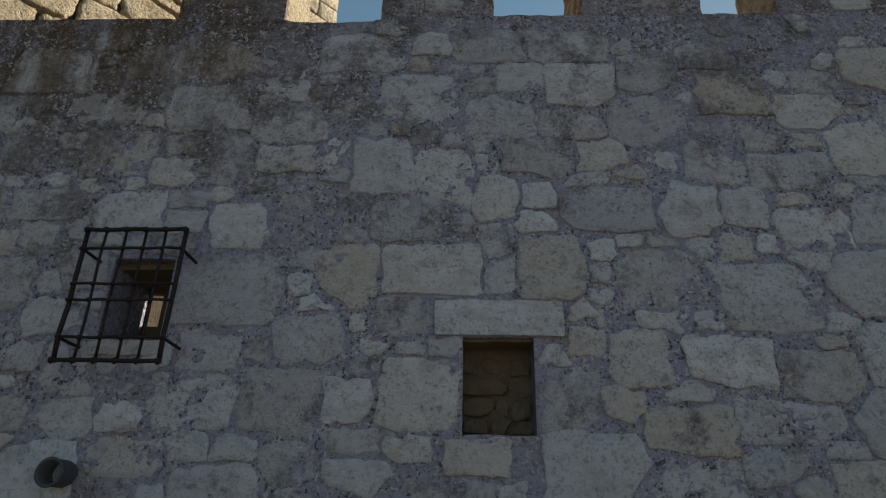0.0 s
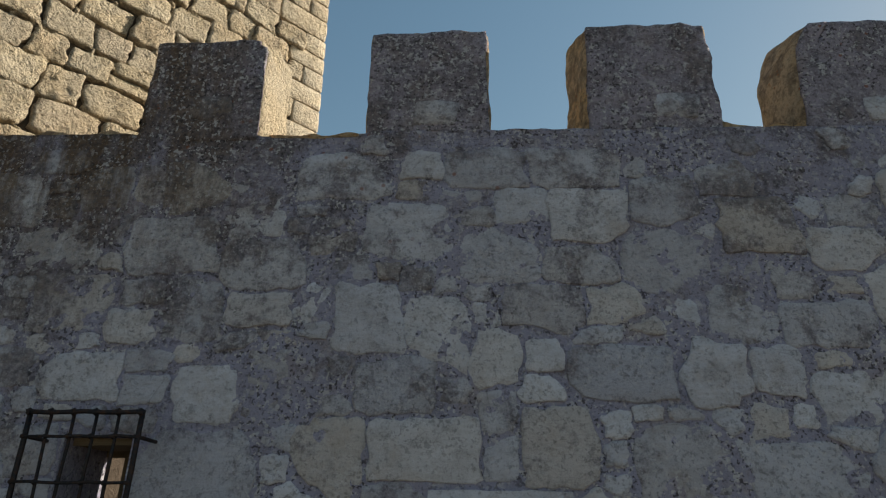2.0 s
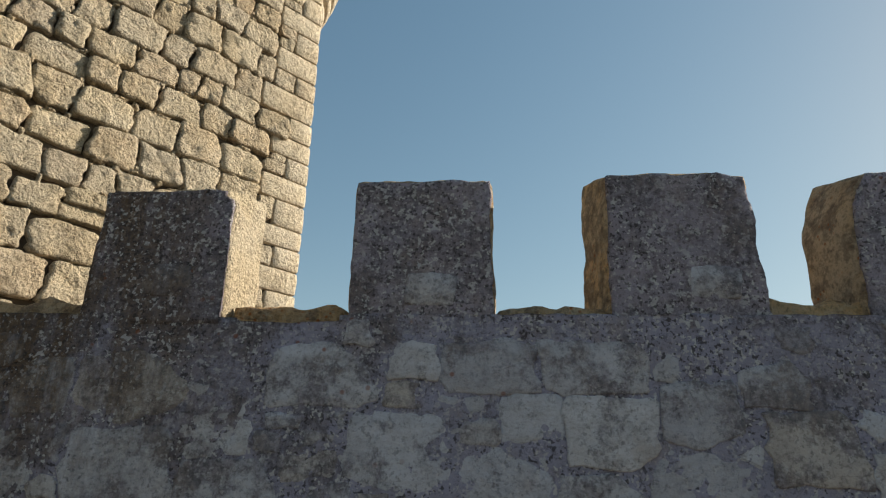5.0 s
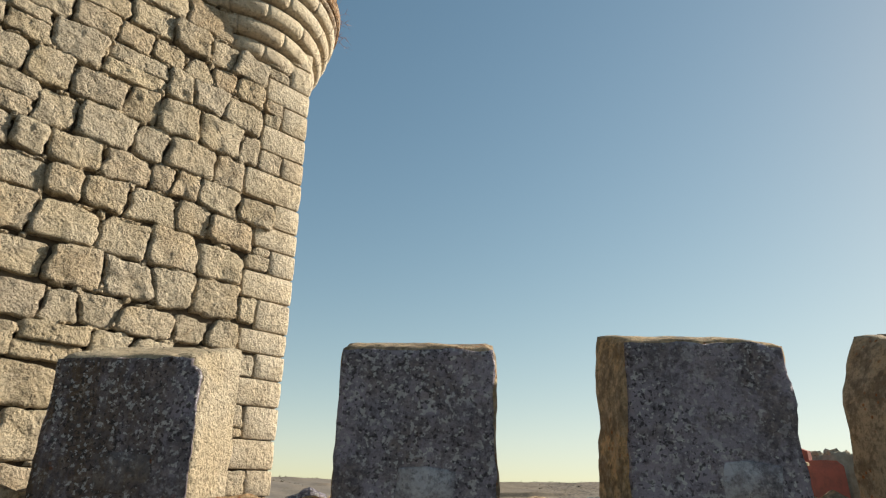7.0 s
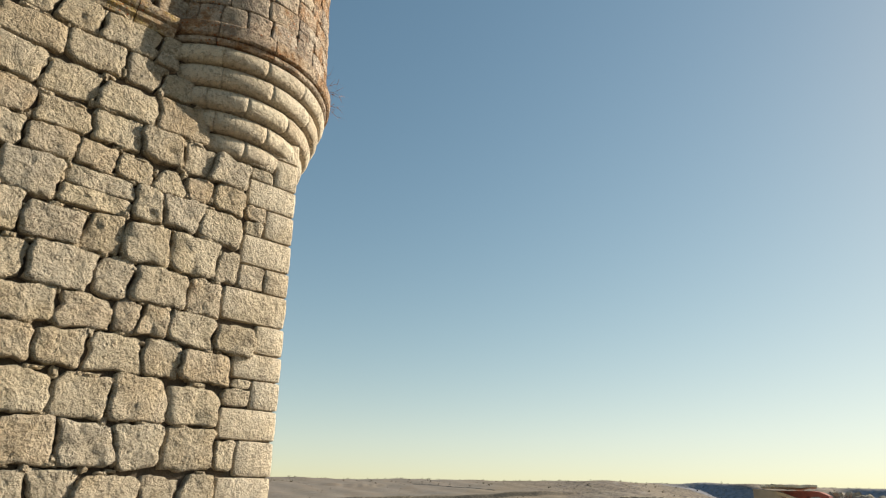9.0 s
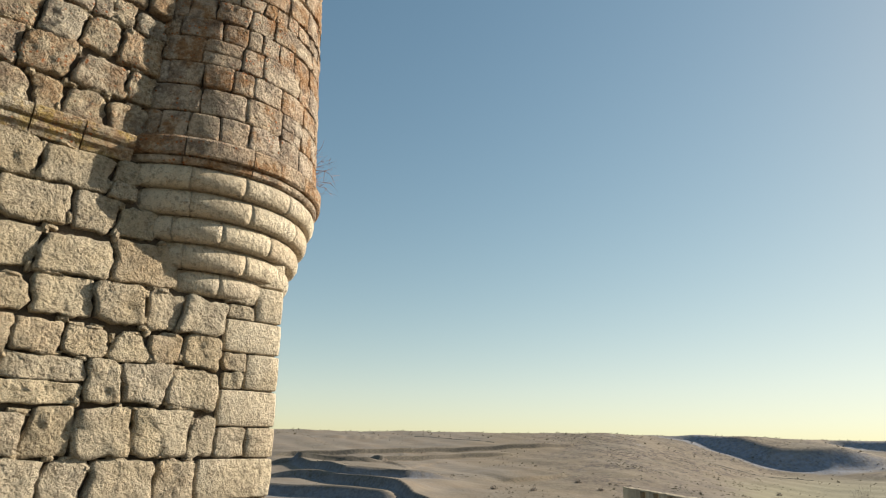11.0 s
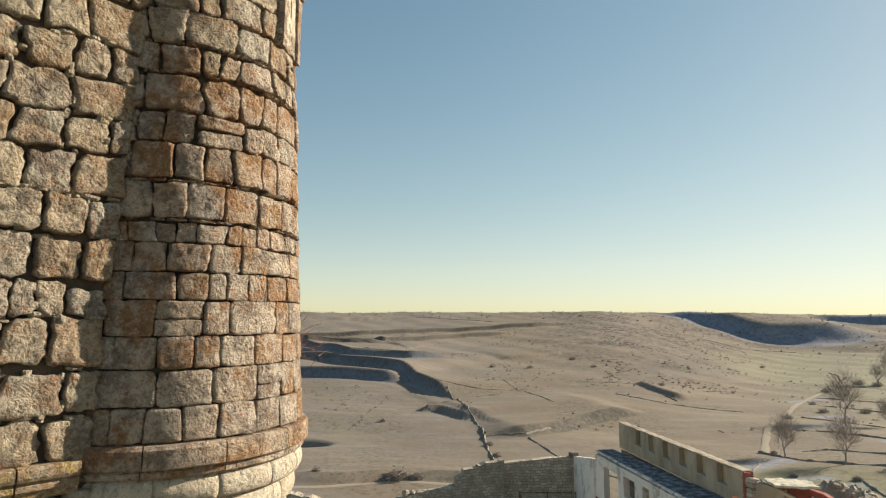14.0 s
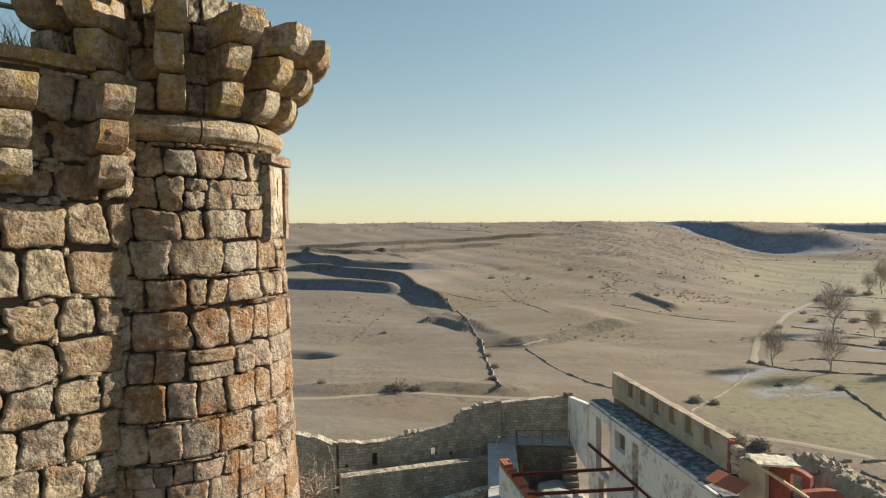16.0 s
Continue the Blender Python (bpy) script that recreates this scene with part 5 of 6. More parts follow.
BUSHES = ((-22, 158, 3.6), (-17, 159, 2.4), (-39, 240, 1.6), (26, 374, 2.6), (58, 427, 3.2), (4, 380, 2.8), (66, 391, 2.4), (50, 151, 2.2), (54, 150, 1.7), (88, 325, 2.6), (212, 500, 3), (-1, 146, 1.2), (-42, 158, 1.6), (1, 200, 1.6), (3, 185, 1.8), (2, 168, 1.6), (121, 265, 2.6), (152, 308, 2.4), (183, 354, 4.2), (86, 199, 1.4), (143, 281, 3.0), (161, 282, 3.2), (79, 172, 1.3), (93, 169, 1.6), (141, 229, 2.8), (186, 309, 2.6), (224, 398, 5.0), (232, 393, 4.2))
for i, (x, y, r) in enumerate(BUSHES):
    bush("bush", x, y, r, "bare grey-brown bush among dry pasture", M_TWIG, 1500 if y < 260 else 600, i)
for i, (x, y, r) in enumerate(((47.5, 122, 3.2), (52, 121, 2.4))):
    bush("thicket", x, y, r, "dark leafless thicket below the ruined parapet", M_TWIG, 2600, 40 + i)


def scrub_field():
    """The small shrubs scattered over slope and ridge."""
    rnd = random.Random(5)
    bm = bmesh.new()
    for _ in range(2200):
        y = rnd.uniform(230, 760)
        x = rnd.uniform(-0.28 * y, 0.62 * y)
        if noise.noise(Vector((x * 0.02, y * 0.02, 3))) < 0.02 * (1 if x > 50 else 4):
            continue
        twig_clump(bm, (x, y, ground_at(x, y)), rnd.uniform(0.35, 1.2), 22, rnd, 0.9, 4.0)
    for line in (((-45, 293), (-47, 261), (-49, 226)), ((-62, 291), (-61, 257)), ((80, 384), (104, 343), (125, 338)), ((-16, 290), (-6, 262)), ((20, 330), (75, 330)), ((110, 420), (160, 380))):
        for x, y, d in along(line, 2.2):
            if rnd.random() < 0.7:
                x, y = x + rnd.gauss(0, 0.6), y + rnd.gauss(0, 1.5)
                twig_clump(bm, (x, y, ground_at(x, y)), rnd.uniform(0.35, 0.9), 20, rnd, 0.8, 3.0)
    for i in range(1500):
        y = rnd.uniform(330, 640)
        x = rnd.uniform(0.18 * y, 0.40 * y)
        if noise.noise(Vector((x * 0.03 + y * 0.01, y * 0.016 - x * 0.01, 7))) > 0.12:
            twig_clump(bm, (x, y, ground_at(x, y)), rnd.uniform(0.5, 1.5), 16, rnd, 0.5, 4.5)
    for i in range(420):
        x = rnd.uniform(-260, 520)
        d = rnd.uniform(700, 1010)
        y = math.sqrt(max(1.0, d * d - x * x))
        twig_clump(bm, (x, y, ground_at(x, y)), rnd.uniform(0.8, 2.4) * (1.3 if rnd.random() < 0.2 else 1), 26, rnd, 1.0, 4.0)
    return bm


tagged(part("scrub", scrub_field(), M_SCRUB), "small dark shrubs scattered over the slope and ridge", "scrub", kind="stuff")


def bare_tree(height, seed):
    """A leafless tree: tapered trunk, limbs, and a haze of fine twigs."""
    rnd = random.Random(seed)
    t = thing("bare_tree", None, "tall leafless winter tree beside a field wall", "tree", "bare trees of the valley")
    limbs, twigs = bmesh.new(), bmesh.new()

    def grow(bm, p, d, length, r, level):
        pts, rs = [p], [r]
        n = 4 if level < 2 else 2
        for i in range(n):
            d = (d + Vector((rnd.gauss(0, 0.16), rnd.gauss(0, 0.16), rnd.gauss(0.07, 0.1)))).normalized()
            p = p + d * length / n
            pts.append(p)
            rs.append(r * (1 - 0.62 * (i + 1) / n))
        rings = []
        sides = 5 if level < 2 else 3
        for q, rr in zip(pts, rs):
            side = d.cross(Vector((0.3, 0.8, 0.2))).normalized()
            up = side.cross(d)
            rings.append([bm.verts.new(q + (side * math.cos(6.283 * j / sides) + up * math.sin(6.283 * j / sides)) * rr) for j in range(sides)])
        for a, b in zip(rings, rings[1:]):
            for j in range(sides):
                bm.faces.new((a[j], a[(j + 1) % sides], b[(j + 1) % sides], b[j]))
        if level < 4:
            for i in range((5, 5, 5, 4)[level]):
                q = pts[min(n, 1 + rnd.randrange(n))] if level else pts[min(n, 2 + i % 3)]
                a = rnd.uniform(0, 6.283)
                spread = rnd.uniform(0.5, 0.95)
                nd = (d + Vector((math.cos(a), math.sin(a), 0.15)) * spread).normalized()
                grow(limbs if level < 1 else twigs, q, nd, length * rnd.uniform(0.5, 0.72), rs[-1] * 0.8 + 0.008, level + 1)

    for i in range(3600):
        q = Vector((rnd.gauss(0, 1), rnd.gauss(0, 1), rnd.gauss(0, 1))).normalized() * rnd.random() ** 0.45
        lump = 0.75 + 0.55 * noise.noise(q * 2.4 + Vector((seed, 0, 0)))
        q = Vector((q.x * height * 0.33, q.y * height * 0.33, q.z * height * 0.42)) * lump + Vector((0, 0, height * 0.56))
        e = (q - Vector((0, 0, height * 0.3))).normalized() * rnd.uniform(0.5, 1.3) + Vector((rnd.gauss(0, 0.3), rnd.gauss(0, 0.3), rnd.gauss(0, 0.3)))
        s = e.cross(Vector((rnd.random(), rnd.random(), rnd.random()))).normalized() * rnd.uniform(0.010, 0.024)
        twigs.faces.new([twigs.verts.new(c) for c in (q - s, q + s, q + e)])
    trunk = bmesh.new()
    grow(trunk, Vector((0, 0, -0.3)), Vector((0, 0, 1)), height * 0.34, height * 0.019, 0)
    part("trunk", trunk, M_TWIG, t)
    part("limb", limbs, M_TWIG, t)
    tagged(part("crown", twigs, M_TWIG, t), kind="stuff")
    return t


TREES = ((87, 194, 14, 0), (99, 185, 16, 1), (137, 254, 23, 1), (124, 186, 11, 0), (118, 183, 9, 1), (243, 398, 24, 0), (150, 250, 12, 0), (232, 392, 16, 1), (160, 236, 14, 0), (148, 200, 10, 1), (133, 178, 9, 0))
kinds = [bare_tree(12.0, 3), bare_tree(12.0, 9)]
for i, (x, y, h, kind) in enumerate(TREES):
    m = pose(x, y, ground_at(x, y), 0, 0, i * 67) @ Matrix.Scale(h / 12, 4)
    if i < 2:
        kinds[kind].matrix_basis = m
    else:
        c = copy_thing(kinds[kind], m)
        c.matrix_basis = m


# ---- ruined court beyond the curtain wall ----
def far_masonry(name, pale, dark, joint):
    """Rubble seen from far: blotched stones in rough courses."""
    k = Mat(name, 0.95)
    at = k.node("ShaderNodeCombineXYZ")
    sway = k.node("ShaderNodeTexNoise")
    k.put(sway.inputs["Vector"], k.pos)
    sway.inputs["Scale"].default_value, sway.inputs["Detail"].default_value = 1.7, 4
    tone = k.node("ShaderNodeSeparateColor")
    k.put(tone.inputs[0], sway.outputs["Color"])
    run = add2(k, k.axis(0), k.axis(1), 0.9, 0.45)
    k.put(at.inputs[0], add2(k, run, tone.outputs[0], 1.0, 0.5))
    k.put(at.inputs[1], add2(k, k.axis(2), tone.outputs[1], 1.0, 0.32))
    b = k.node("ShaderNodeTexBrick")
    k.put(b.inputs["Vector"], at.outputs[0])
    for name_, value in (("Color1", (*pale, 1)), ("Color2", (*dark, 1)), ("Mortar", (*joint, 1)), ("Scale", 1.0), ("Mortar Size", 0.016), ("Mortar Smooth", 0.6), ("Brick Width", 0.36), ("Row Height", 0.19)):
        b.inputs[name_].default_value = value
    b.offset, b.squash, b.squash_frequency = 0.42, 0.7, 3
    base = k.mix(k.span(k.noise(0.5, 5, 0.7), 0.5, 0.66, 0, 0.5), b.outputs["Color"], (0.18, 0.15, 0.12))
    base = k.mix(k.span(k.noise(0.7, 6, 0.7, (1, 1, 0.6)), 0.48, 0.6, 0, 0.5), base, (0.24, 0.185, 0.135))
    base = k.mix(k.span(k.noise(11, 5, 0.75), 0.5, 0.64, 0, 0.5), base, k.mix(0.6, base, (0.08, 0.065, 0.05)))
    h = add2(k, k.math("SUBTRACT", 1.0, b.outputs["Fac"]), k.noise(9, 5, 0.7), 0.7, 0.7)
    return k.done(base, h, 0.8, 0.05)


M_FAR = far_masonry("far_rubble", (0.62, 0.53, 0.40), (0.40, 0.33, 0.25), (0.20, 0.17, 0.13))
# rubble darkened to paint in the shade of the yard and house inside
M_DARK = far_masonry("dark_shade_stone", (0.24, 0.21, 0.165), (0.15, 0.13, 0.10), (0.08, 0.07, 0.055))
k = Mat("flaking_white_plaster", 0.9)
flake = k.math("ADD", k.noise(0.9, 6, 0.7), k.math("MULTIPLY", k.math("SUBTRACT", k.noise(5, 4), 0.5), 0.25))
M_PLASTER = k.done(k.mix(k.span(flake, 0.52, 0.62, 0, 0.85), k.mix(k.noise(3, 4), (0.80, 0.745, 0.67), (0.66, 0.61, 0.54)), (0.40, 0.345, 0.28)), k.noise(14, 5), 0.4, 0.02)
k = Mat("stained_render", 0.92)
streak = k.noise(1.3, 5, 0.65, (1.0, 1.0, 0.45))
M_RENDER = k.done(k.mix(k.span(streak, 0.4, 0.68), (0.47, 0.385, 0.275), (0.29, 0.23, 0.165)), k.noise(16, 5), 0.5, 0.02)
k = Mat("frosted_flat_roof", 0.9)
M_ROOF = k.done(k.mix(k.span(k.noise(3, 6, 0.7), 0.45, 0.62), (0.085, 0.085, 0.09), (0.30, 0.30, 0.31)), k.noise(20, 4), 0.5, 0.02)
k = Mat("red_hollow_brick", 0.9)
M_BRICK = k.done(k.mix(k.noise(4, 5), (0.46, 0.16, 0.08), (0.34, 0.11, 0.06)), k.noise(12, 4), 0.6, 0.02)
k = Mat("oxide_red_paint", 0.8)
M_RED = k.done(k.mix(k.span(k.noise(3, 6, 0.7), 0.42, 0.62), (0.36, 0.105, 0.075), (0.24, 0.085, 0.065)), k.noise(14, 4), 0.4, 0.02)
k = Mat("rusty_steel", 0.7, 0.4)
M_STEEL = k.done(k.mix(k.noise(6, 5), (0.20, 0.045, 0.03), (0.10, 0.035, 0.03)), k.noise(30, 3), 0.3, 0.005)
k = Mat("pale_floor_screed", 0.93)
M_FLOOR = k.done(k.mix(k.span(k.noise(0.8, 6, 0.65), 0.4, 0.65), (0.44, 0.42, 0.385), (0.33, 0.305, 0.27)), k.noise(8, 4), 0.4, 0.02)
k = Mat("broken_concrete", 0.95)
M_RUBBLE = k.done(k.mix(k.span(k.noise(1.8, 6, 0.7), 0.4, 0.65), (0.55, 0.47, 0.365), (0.31, 0.25, 0.18)), add2(k, k.noise(6, 6, 0.75), k.noise(22, 5, 0.7), 1.0, 0.5), 1.0, 0.15)


k = Mat("ochre_plaster", 0.92)
M_OCHRE = k.done(k.mix(k.span(k.noise(2.0, 6, 0.7), 0.35, 0.65), (0.62, 0.47, 0.29), (0.47, 0.36, 0.23)), k.noise(16, 5), 0.4, 0.02)


def holed_wall(a, b, z0, top, thick, holes=(), step=0.4, ragged=0.0, seed=0.0):
    """A wall between two plan points: top gives (along, height) pairs, holes are (x0, x1, z0, z1) through it."""
    d = Vector((b[0] - a[0], b[1] - a[1], 0))
    length = d.length
    tx, tz = zip(*top)
    xs = spans(0, length, step, [v for h in holes for v in h[:2]] + list(tx))
    zs = sorted({z0, max(tz) + 0.001, *[v for h in holes for v in h[2:]]} | set(np.arange(z0, max(tz), step * 1.5).round(3).tolist()))

    def cap(x):
        return float(np.interp(x, tx, tz)) + ragged * noise.noise(Vector((x * 2.3 + seed, seed, 0)))

    bm = bmesh.new()
    v = {}

    def vert(i, j, s):
        key = (i, j, s)
        if key not in v:
            x, z = xs[i], min(zs[j], cap(xs[i]))
            w = 0.03 * noise.noise(Vector((x, z, seed + s)))
            v[key] = bm.verts.new((x, s * thick / 2 + w, z))
        return v[key]

    def full(i, j):
        if not (0 <= i < len(xs) - 1 and 0 <= j < len(zs) - 1):
            return False
        if zs[j] >= max(cap(xs[i]), cap(xs[i + 1])) - 1e-6:
            return False
        cx, cz = (xs[i] + xs[i + 1]) / 2, (zs[j] + zs[j + 1]) / 2
        return not any(h[0] < cx < h[1] and h[2] < cz < h[3] for h in holes)

    def face(*c):
        c = list(dict.fromkeys(c))
        try:
            if len(c) > 2:
                bm.faces.new(c)
        except ValueError:
            pass

    for i in range(len(xs) - 1):
        for j in range(len(zs) - 1):
            if not full(i, j):
                continue
            for s in (-1, 1):
                face(vert(i, j, s), vert(i + 1, j, s), vert(i + 1, j + 1, s), vert(i, j + 1, s))
            for di, dj, p, q in ((-1, 0, (i, j), (i, j + 1)), (1, 0, (i + 1, j), (i + 1, j + 1)), (0, -1, (i, j), (i + 1, j)), (0, 1, (i, j + 1), (i + 1, j + 1))):
                if not full(i + di, j + dj):
                    face(vert(*p, -1), vert(*q, -1), vert(*q, 1), vert(*p, 1))
    bmesh.ops.remove_doubles(bm, verts=bm.verts[:], dist=1e-5)
    bmesh.ops.recalc_face_normals(bm, faces=bm.faces[:])
    return bm, pose(a[0], a[1], 0, 0, 0, math.degrees(math.atan2(d.y, d.x)))


def court_wall(name, a, b, z0, top, thick, material, label, holes=(), ragged=0.0, category="wall"):
    bm, m = holed_wall(a, b, z0, top, thick, holes, 0.4, ragged, a[0])
    return tagged(part(name, bm, material, None, m=m), label, category, kind="structure")


M_CAP = far_masonry("sunlit_wall_top", (0.52, 0.46, 0.36), (0.42, 0.36, 0.27), (0.25, 0.2, 0.15))
court_wall("wall_far", (1.25, 44.1), (6.15, 44.5), -4, ((0, 3.5), (1.6, 3.68), (3.4, 3.82), (4.92, 3.9)), 0.55, M_FAR, "roofless rubble wall with a pale mortar patch", ragged=0.06)
court_wall("wall_broken", (-9.25, 40.45), (1.2, 43.8), -4, ((0, 1.85), (1.5, 1.65), (3.7, 1.72), (5.3, 1.88), (5.34, 2.05), (6.8, 2.2), (7.8, 2.33), (7.84, 2.75), (8.3, 2.95), (8.34, 3.25), (9.3, 3.4), (9.34, 3.55), (10.97, 3.75)), 0.6, M_FAR, "broken rubble wall stepping up, with small openings",
           holes=((2.15, 2.5, 0.1, 0.95), (6.1, 6.5, 0.3, 0.95), (7.4, 7.55, 0.35, 0.6), (9.3, 9.5, 0.45, 0.68), (0.4, 0.6, 0.1, 0.35)), ragged=0.10)
wb = bpy.data.objects["wall_broken"]
# dark plates added so these openings look unlit, not bright with ground behind
for x0, x1, z0, z1 in ((2.15, 2.5, 0.1, 0.95), (0.4, 0.6, 0.1, 0.35)):
    part("dark_backing", box(x0 - 0.02, x1 + 0.02, 0.08, 0.16, z0 - 0.02, z1 + 0.02), M_DARK, wb)
court_wall("wall_low", (-8.5, 37.9), (0.5, 41.5), -4, ((0, 0.6), (9.7, 0.6)), 0.7, M_FAR, "low rubble retaining wall with a sunlit top", ragged=0.04)
court_wall("wall_left", (-15.0, 40.9), (-9.3, 40.5), -4, ((0, 2.6), (2.5, 2.3), (4.3, 2.1), (5.73, 1.6)), 0.7, M_FAR, "tumbled rubble wall end", ragged=0.25)
court_wall("wall_side", (6.15, 44.4), (6.55, 38.6), 1.0, ((0, 3.9), (5.8, 5.0)), 0.3, M_PLASTER, "plastered side wall of the roofless room", ragged=0.04)
court_wall("wall_near", (-3.6, 34.0), (0.95, 37.05), -4, ((0, 0.5), (5.47, 0.62)), 0.55, M_FAR, "low rubble wall with a sunlit crumbling top", ragged=0.05)
for i, x in enumerate((-4.5, -4.1)):
    bm = bmesh.new()
    bmesh.ops.create_icosphere(bm, subdivisions=2, radius=0.24 - 0.05 * i)
    for v in bm.verts:
        v.co *= 1 + 0.5 * noise.noise(v.co * 5 + Vector((i, 3, 0)))
    tagged(part("loose_block", bm, M_FAR, None, m=pose(x - 0.4, 41.9 + 0.12 * i, 2.0)), "loose stone lying on a broken wall top", "stone", "loose stones on the wall")

tagged(part("loose_block", rough_box(-0.28, 0.28, -0.25, 0.25, 0, 0.32, 0.14, 0.03, 4, 0.04, 2), M_DARK, None, m=pose(6.05, 44.4, 3.86, 0, 0, 12)), "dark squared block resting on the wall corner", "stone", "loose stones on the wall")

court_wall("wall_pier", (1.06, 43.62), (1.32, 43.7), -4, ((0, 3.74), (0.27, 3.8)), 0.5, M_CAP, "pale dressed pier where two ruined walls meet", ragged=0.03)

# ground of the court and raised terrace
tagged(part("court_ground", rough_box(-16, 12, 9, 43.5, -3.4, -2.6, 1.4, 0.15, 0.5, 0.05, 2), M_RUBBLE, None), "rough earth floor of the ruined court", "ground", kind="structure")
court_floor = part("terrace_floor", box(1.3, 6.2, 42.7, 44.0, -3, 1.1), M_FLOOR, None)
tagged(court_floor, "pale screeded terrace inside the ruin", "floor", kind="structure")
tagged(part("terrace_floor", box(0.45, 2.3, 34.0, 42.7, -3, 1.08), M_FLOOR, None), "pale screeded passage beside the sunken yard", "floor", kind="structure")
# dark stone colour carries the yard's shade
tagged(part("yard_wall", rough_box(2.3, 6.2, 42.35, 42.69, -3, 1.0, 0.4, 0.05, 1.2, 0.03, 4), M_DARK, None), "dark retaining wall of the sunken yard", "wall", kind="structure")


def stair():
    s = thing("stone_stair", pose(5.75, 42.3, -2.7), "worn stone stair down into the sunken yard", "stair")
    for i in range(12):
        part("step", rough_box(-0.45, 0.5, -0.3 * (i + 1), -0.3 * i + 0.02, 0, 3.6 - 0.3 * i, 0.3, 0.015, 3, 0.02, i), M_DARK, s)


stair()


def guard_rail():
    g = thing("guard_rail", pose(0, 0, 1.1), "thin dark metal guard rail round the sunken yard", "railing")
    pts = [(2.35, 36.2), (2.35, 39.4), (2.35, 42.6), (4.1, 42.62), (5.9, 42.65)]
    for x, y in pts:
        part("post", tube([(x, y, 0), (x, y, 0.95)], 0.025, 6), M_STEEL, g)
    for z in (0.9,):
        for p, q in zip(pts, pts[1:]):
            part("rail", tube([(*p, z), (*q, z)], 0.02, 6), M_STEEL, g)


guard_rail()
tagged(part("fallen_slab", rough_box(3.6, 6.4, 39.2, 41.8, -2.7, -0.9, 0.35, 0.12, 0.9, 0.3, 3), M_FLOOR, None), "broken pale concrete slab lying in the yard", "slab")
part_ = part("leaning_plank", rough_box(-0.06, 0.06, -0.04, 0.04, 0, 1.6, 0.3, 0.006, 5, 0.01, 3), M_FLOOR, None, m=pose(0.7, 41.3, 0.6, 8, 18, 0))
tagged(part_, "pale plank leaning on the terrace edge", "plank")


def brick_partition():
    a, b = Vector((1.13, 34.6, 0)), Vector((2.42, 29.7, 0))
    d = b - a
    p = thing("brick_partition", pose(a.x, a.y, 0, 0, 0, math.degrees(math.atan2(d.y, d.x))), "broken red hollow-brick partition, plastered white on one side", "wall")
    top = lambda x: 3.15 - 0.10 * math.floor(x / 0.42) * 0.35
    part("plaster_skin", box(0, d.length, -0.10, -0.07, -2.7, 2.75), M_PLASTER, p)
    rnd = random.Random(9)
    for j in range(9):
        x = 0.16 * (j % 2)
        while x < d.length - 0.3:
            if rnd.random() < (0.6 if j == 0 else 0.97) and 3.1 - 0.2 * j > 1.2:
                for y in (-0.066, 0.10, 0.266):
                    if y < 0.2 or rnd.random() < 0.75:
                        part("brick", box(x, x + 0.285, y, y + 0.155, 2.9 - 0.2 * j, 3.07 - 0.2 * j, 0.012), M_BRICK, p)
            x += 0.32
    part("mortar_core", box(0, d.length, -0.06, 0.40, 1.29, 2.86), M_FLOOR, p)
    part("lower_bricks", box(0, d.length, -0.066, 0.41, -2.7, 1.29), M_BRICK, p)


brick_partition()


def steel_beam(a, b, label):
    d = Vector(b) - Vector(a)
    t = thing("steel_beam", Matrix.Translation(a) @ d.to_track_quat("X", "Z").to_matrix().to_4x4(), label, "beam", "rusty beams over the yard")
    L_ = d.length
    part("top_flange", box(0, L_, -0.05, 0.05, 0.055, 0.07), M_STEEL, t)
    part("bottom_flange", box(0, L_, -0.05, 0.05, -0.07, -0.055), M_STEEL, t)
    part("web", box(0, L_, -0.01, 0.01, -0.055, 0.055), M_STEEL, t)


steel_beam((1.62, 32.4, 3.08), (6.85, 32.5, 3.45), "rusty red steel beam spanning the roofless yard")
steel_beam((2.25, 30.1, 3.08), (7.2, 30.0, 3.5), "rusty red steel beam spanning the roofless yard")
steel_beam((6.0, 35.7, 3.6), (8.1, 26.0, 3.75), "rusty red steel beam along the plastered facade")

# ---- plastered building with a parapet ----
FA, FB = Vector((6.2, 35.8, 0)), Vector((8.75, 23.4, 0))
FU = (FB - FA).normalized()


def on_facade(y):
    return (35.8 - y) / -FU.y


bm, m = holed_wall((FA.x, FA.y), (FB.x, FB.y), -3, ((0, 5.85), ((FB - FA).length, 5.95)), 0.3,
                   ((on_facade(34.75), on_facade(33.0), 2.6, 5.45), (on_facade(32.35), on_facade(31.2), 4.6, 5.55), (on_facade(30.35), on_facade(29.75), 3.0, 5.6), (on_facade(34.4), on_facade(33.3), 0.2, 2.3)), 0.6, 0.03, 2.0)
house = thing("ruined_building", pose(0, 0, 0), "roofless white plastered building with flaking walls and flat roof", "building")
part("facade", bm, M_PLASTER, house, m=m)
bm = bmesh.new()
back = Vector((-FU.y, FU.x, 0))
quad = [FA + Vector((0.0, 0, 0)), FB, FB + back * 1.75, FA + back * 0.85]
vs = [bm.verts.new((p.x, p.y, 5.86)) for p in quad] + [bm.verts.new((p.x, p.y, 6.04 + 0.02)) for p in quad]
for f in ((0, 1, 2, 3), (7, 6, 5, 4), (0, 4, 5, 1), (1, 5, 6, 2), (2, 6, 7, 3), (3, 7, 4, 0)):
    bm.faces.new([vs[i] for i in f])
bmesh.ops.recalc_face_normals(bm, faces=bm.faces[:])
part("flat_roof", bm, M_ROOF, house, "frosted dark flat roof strip")
x, rnd = 0.1, random.Random(41)
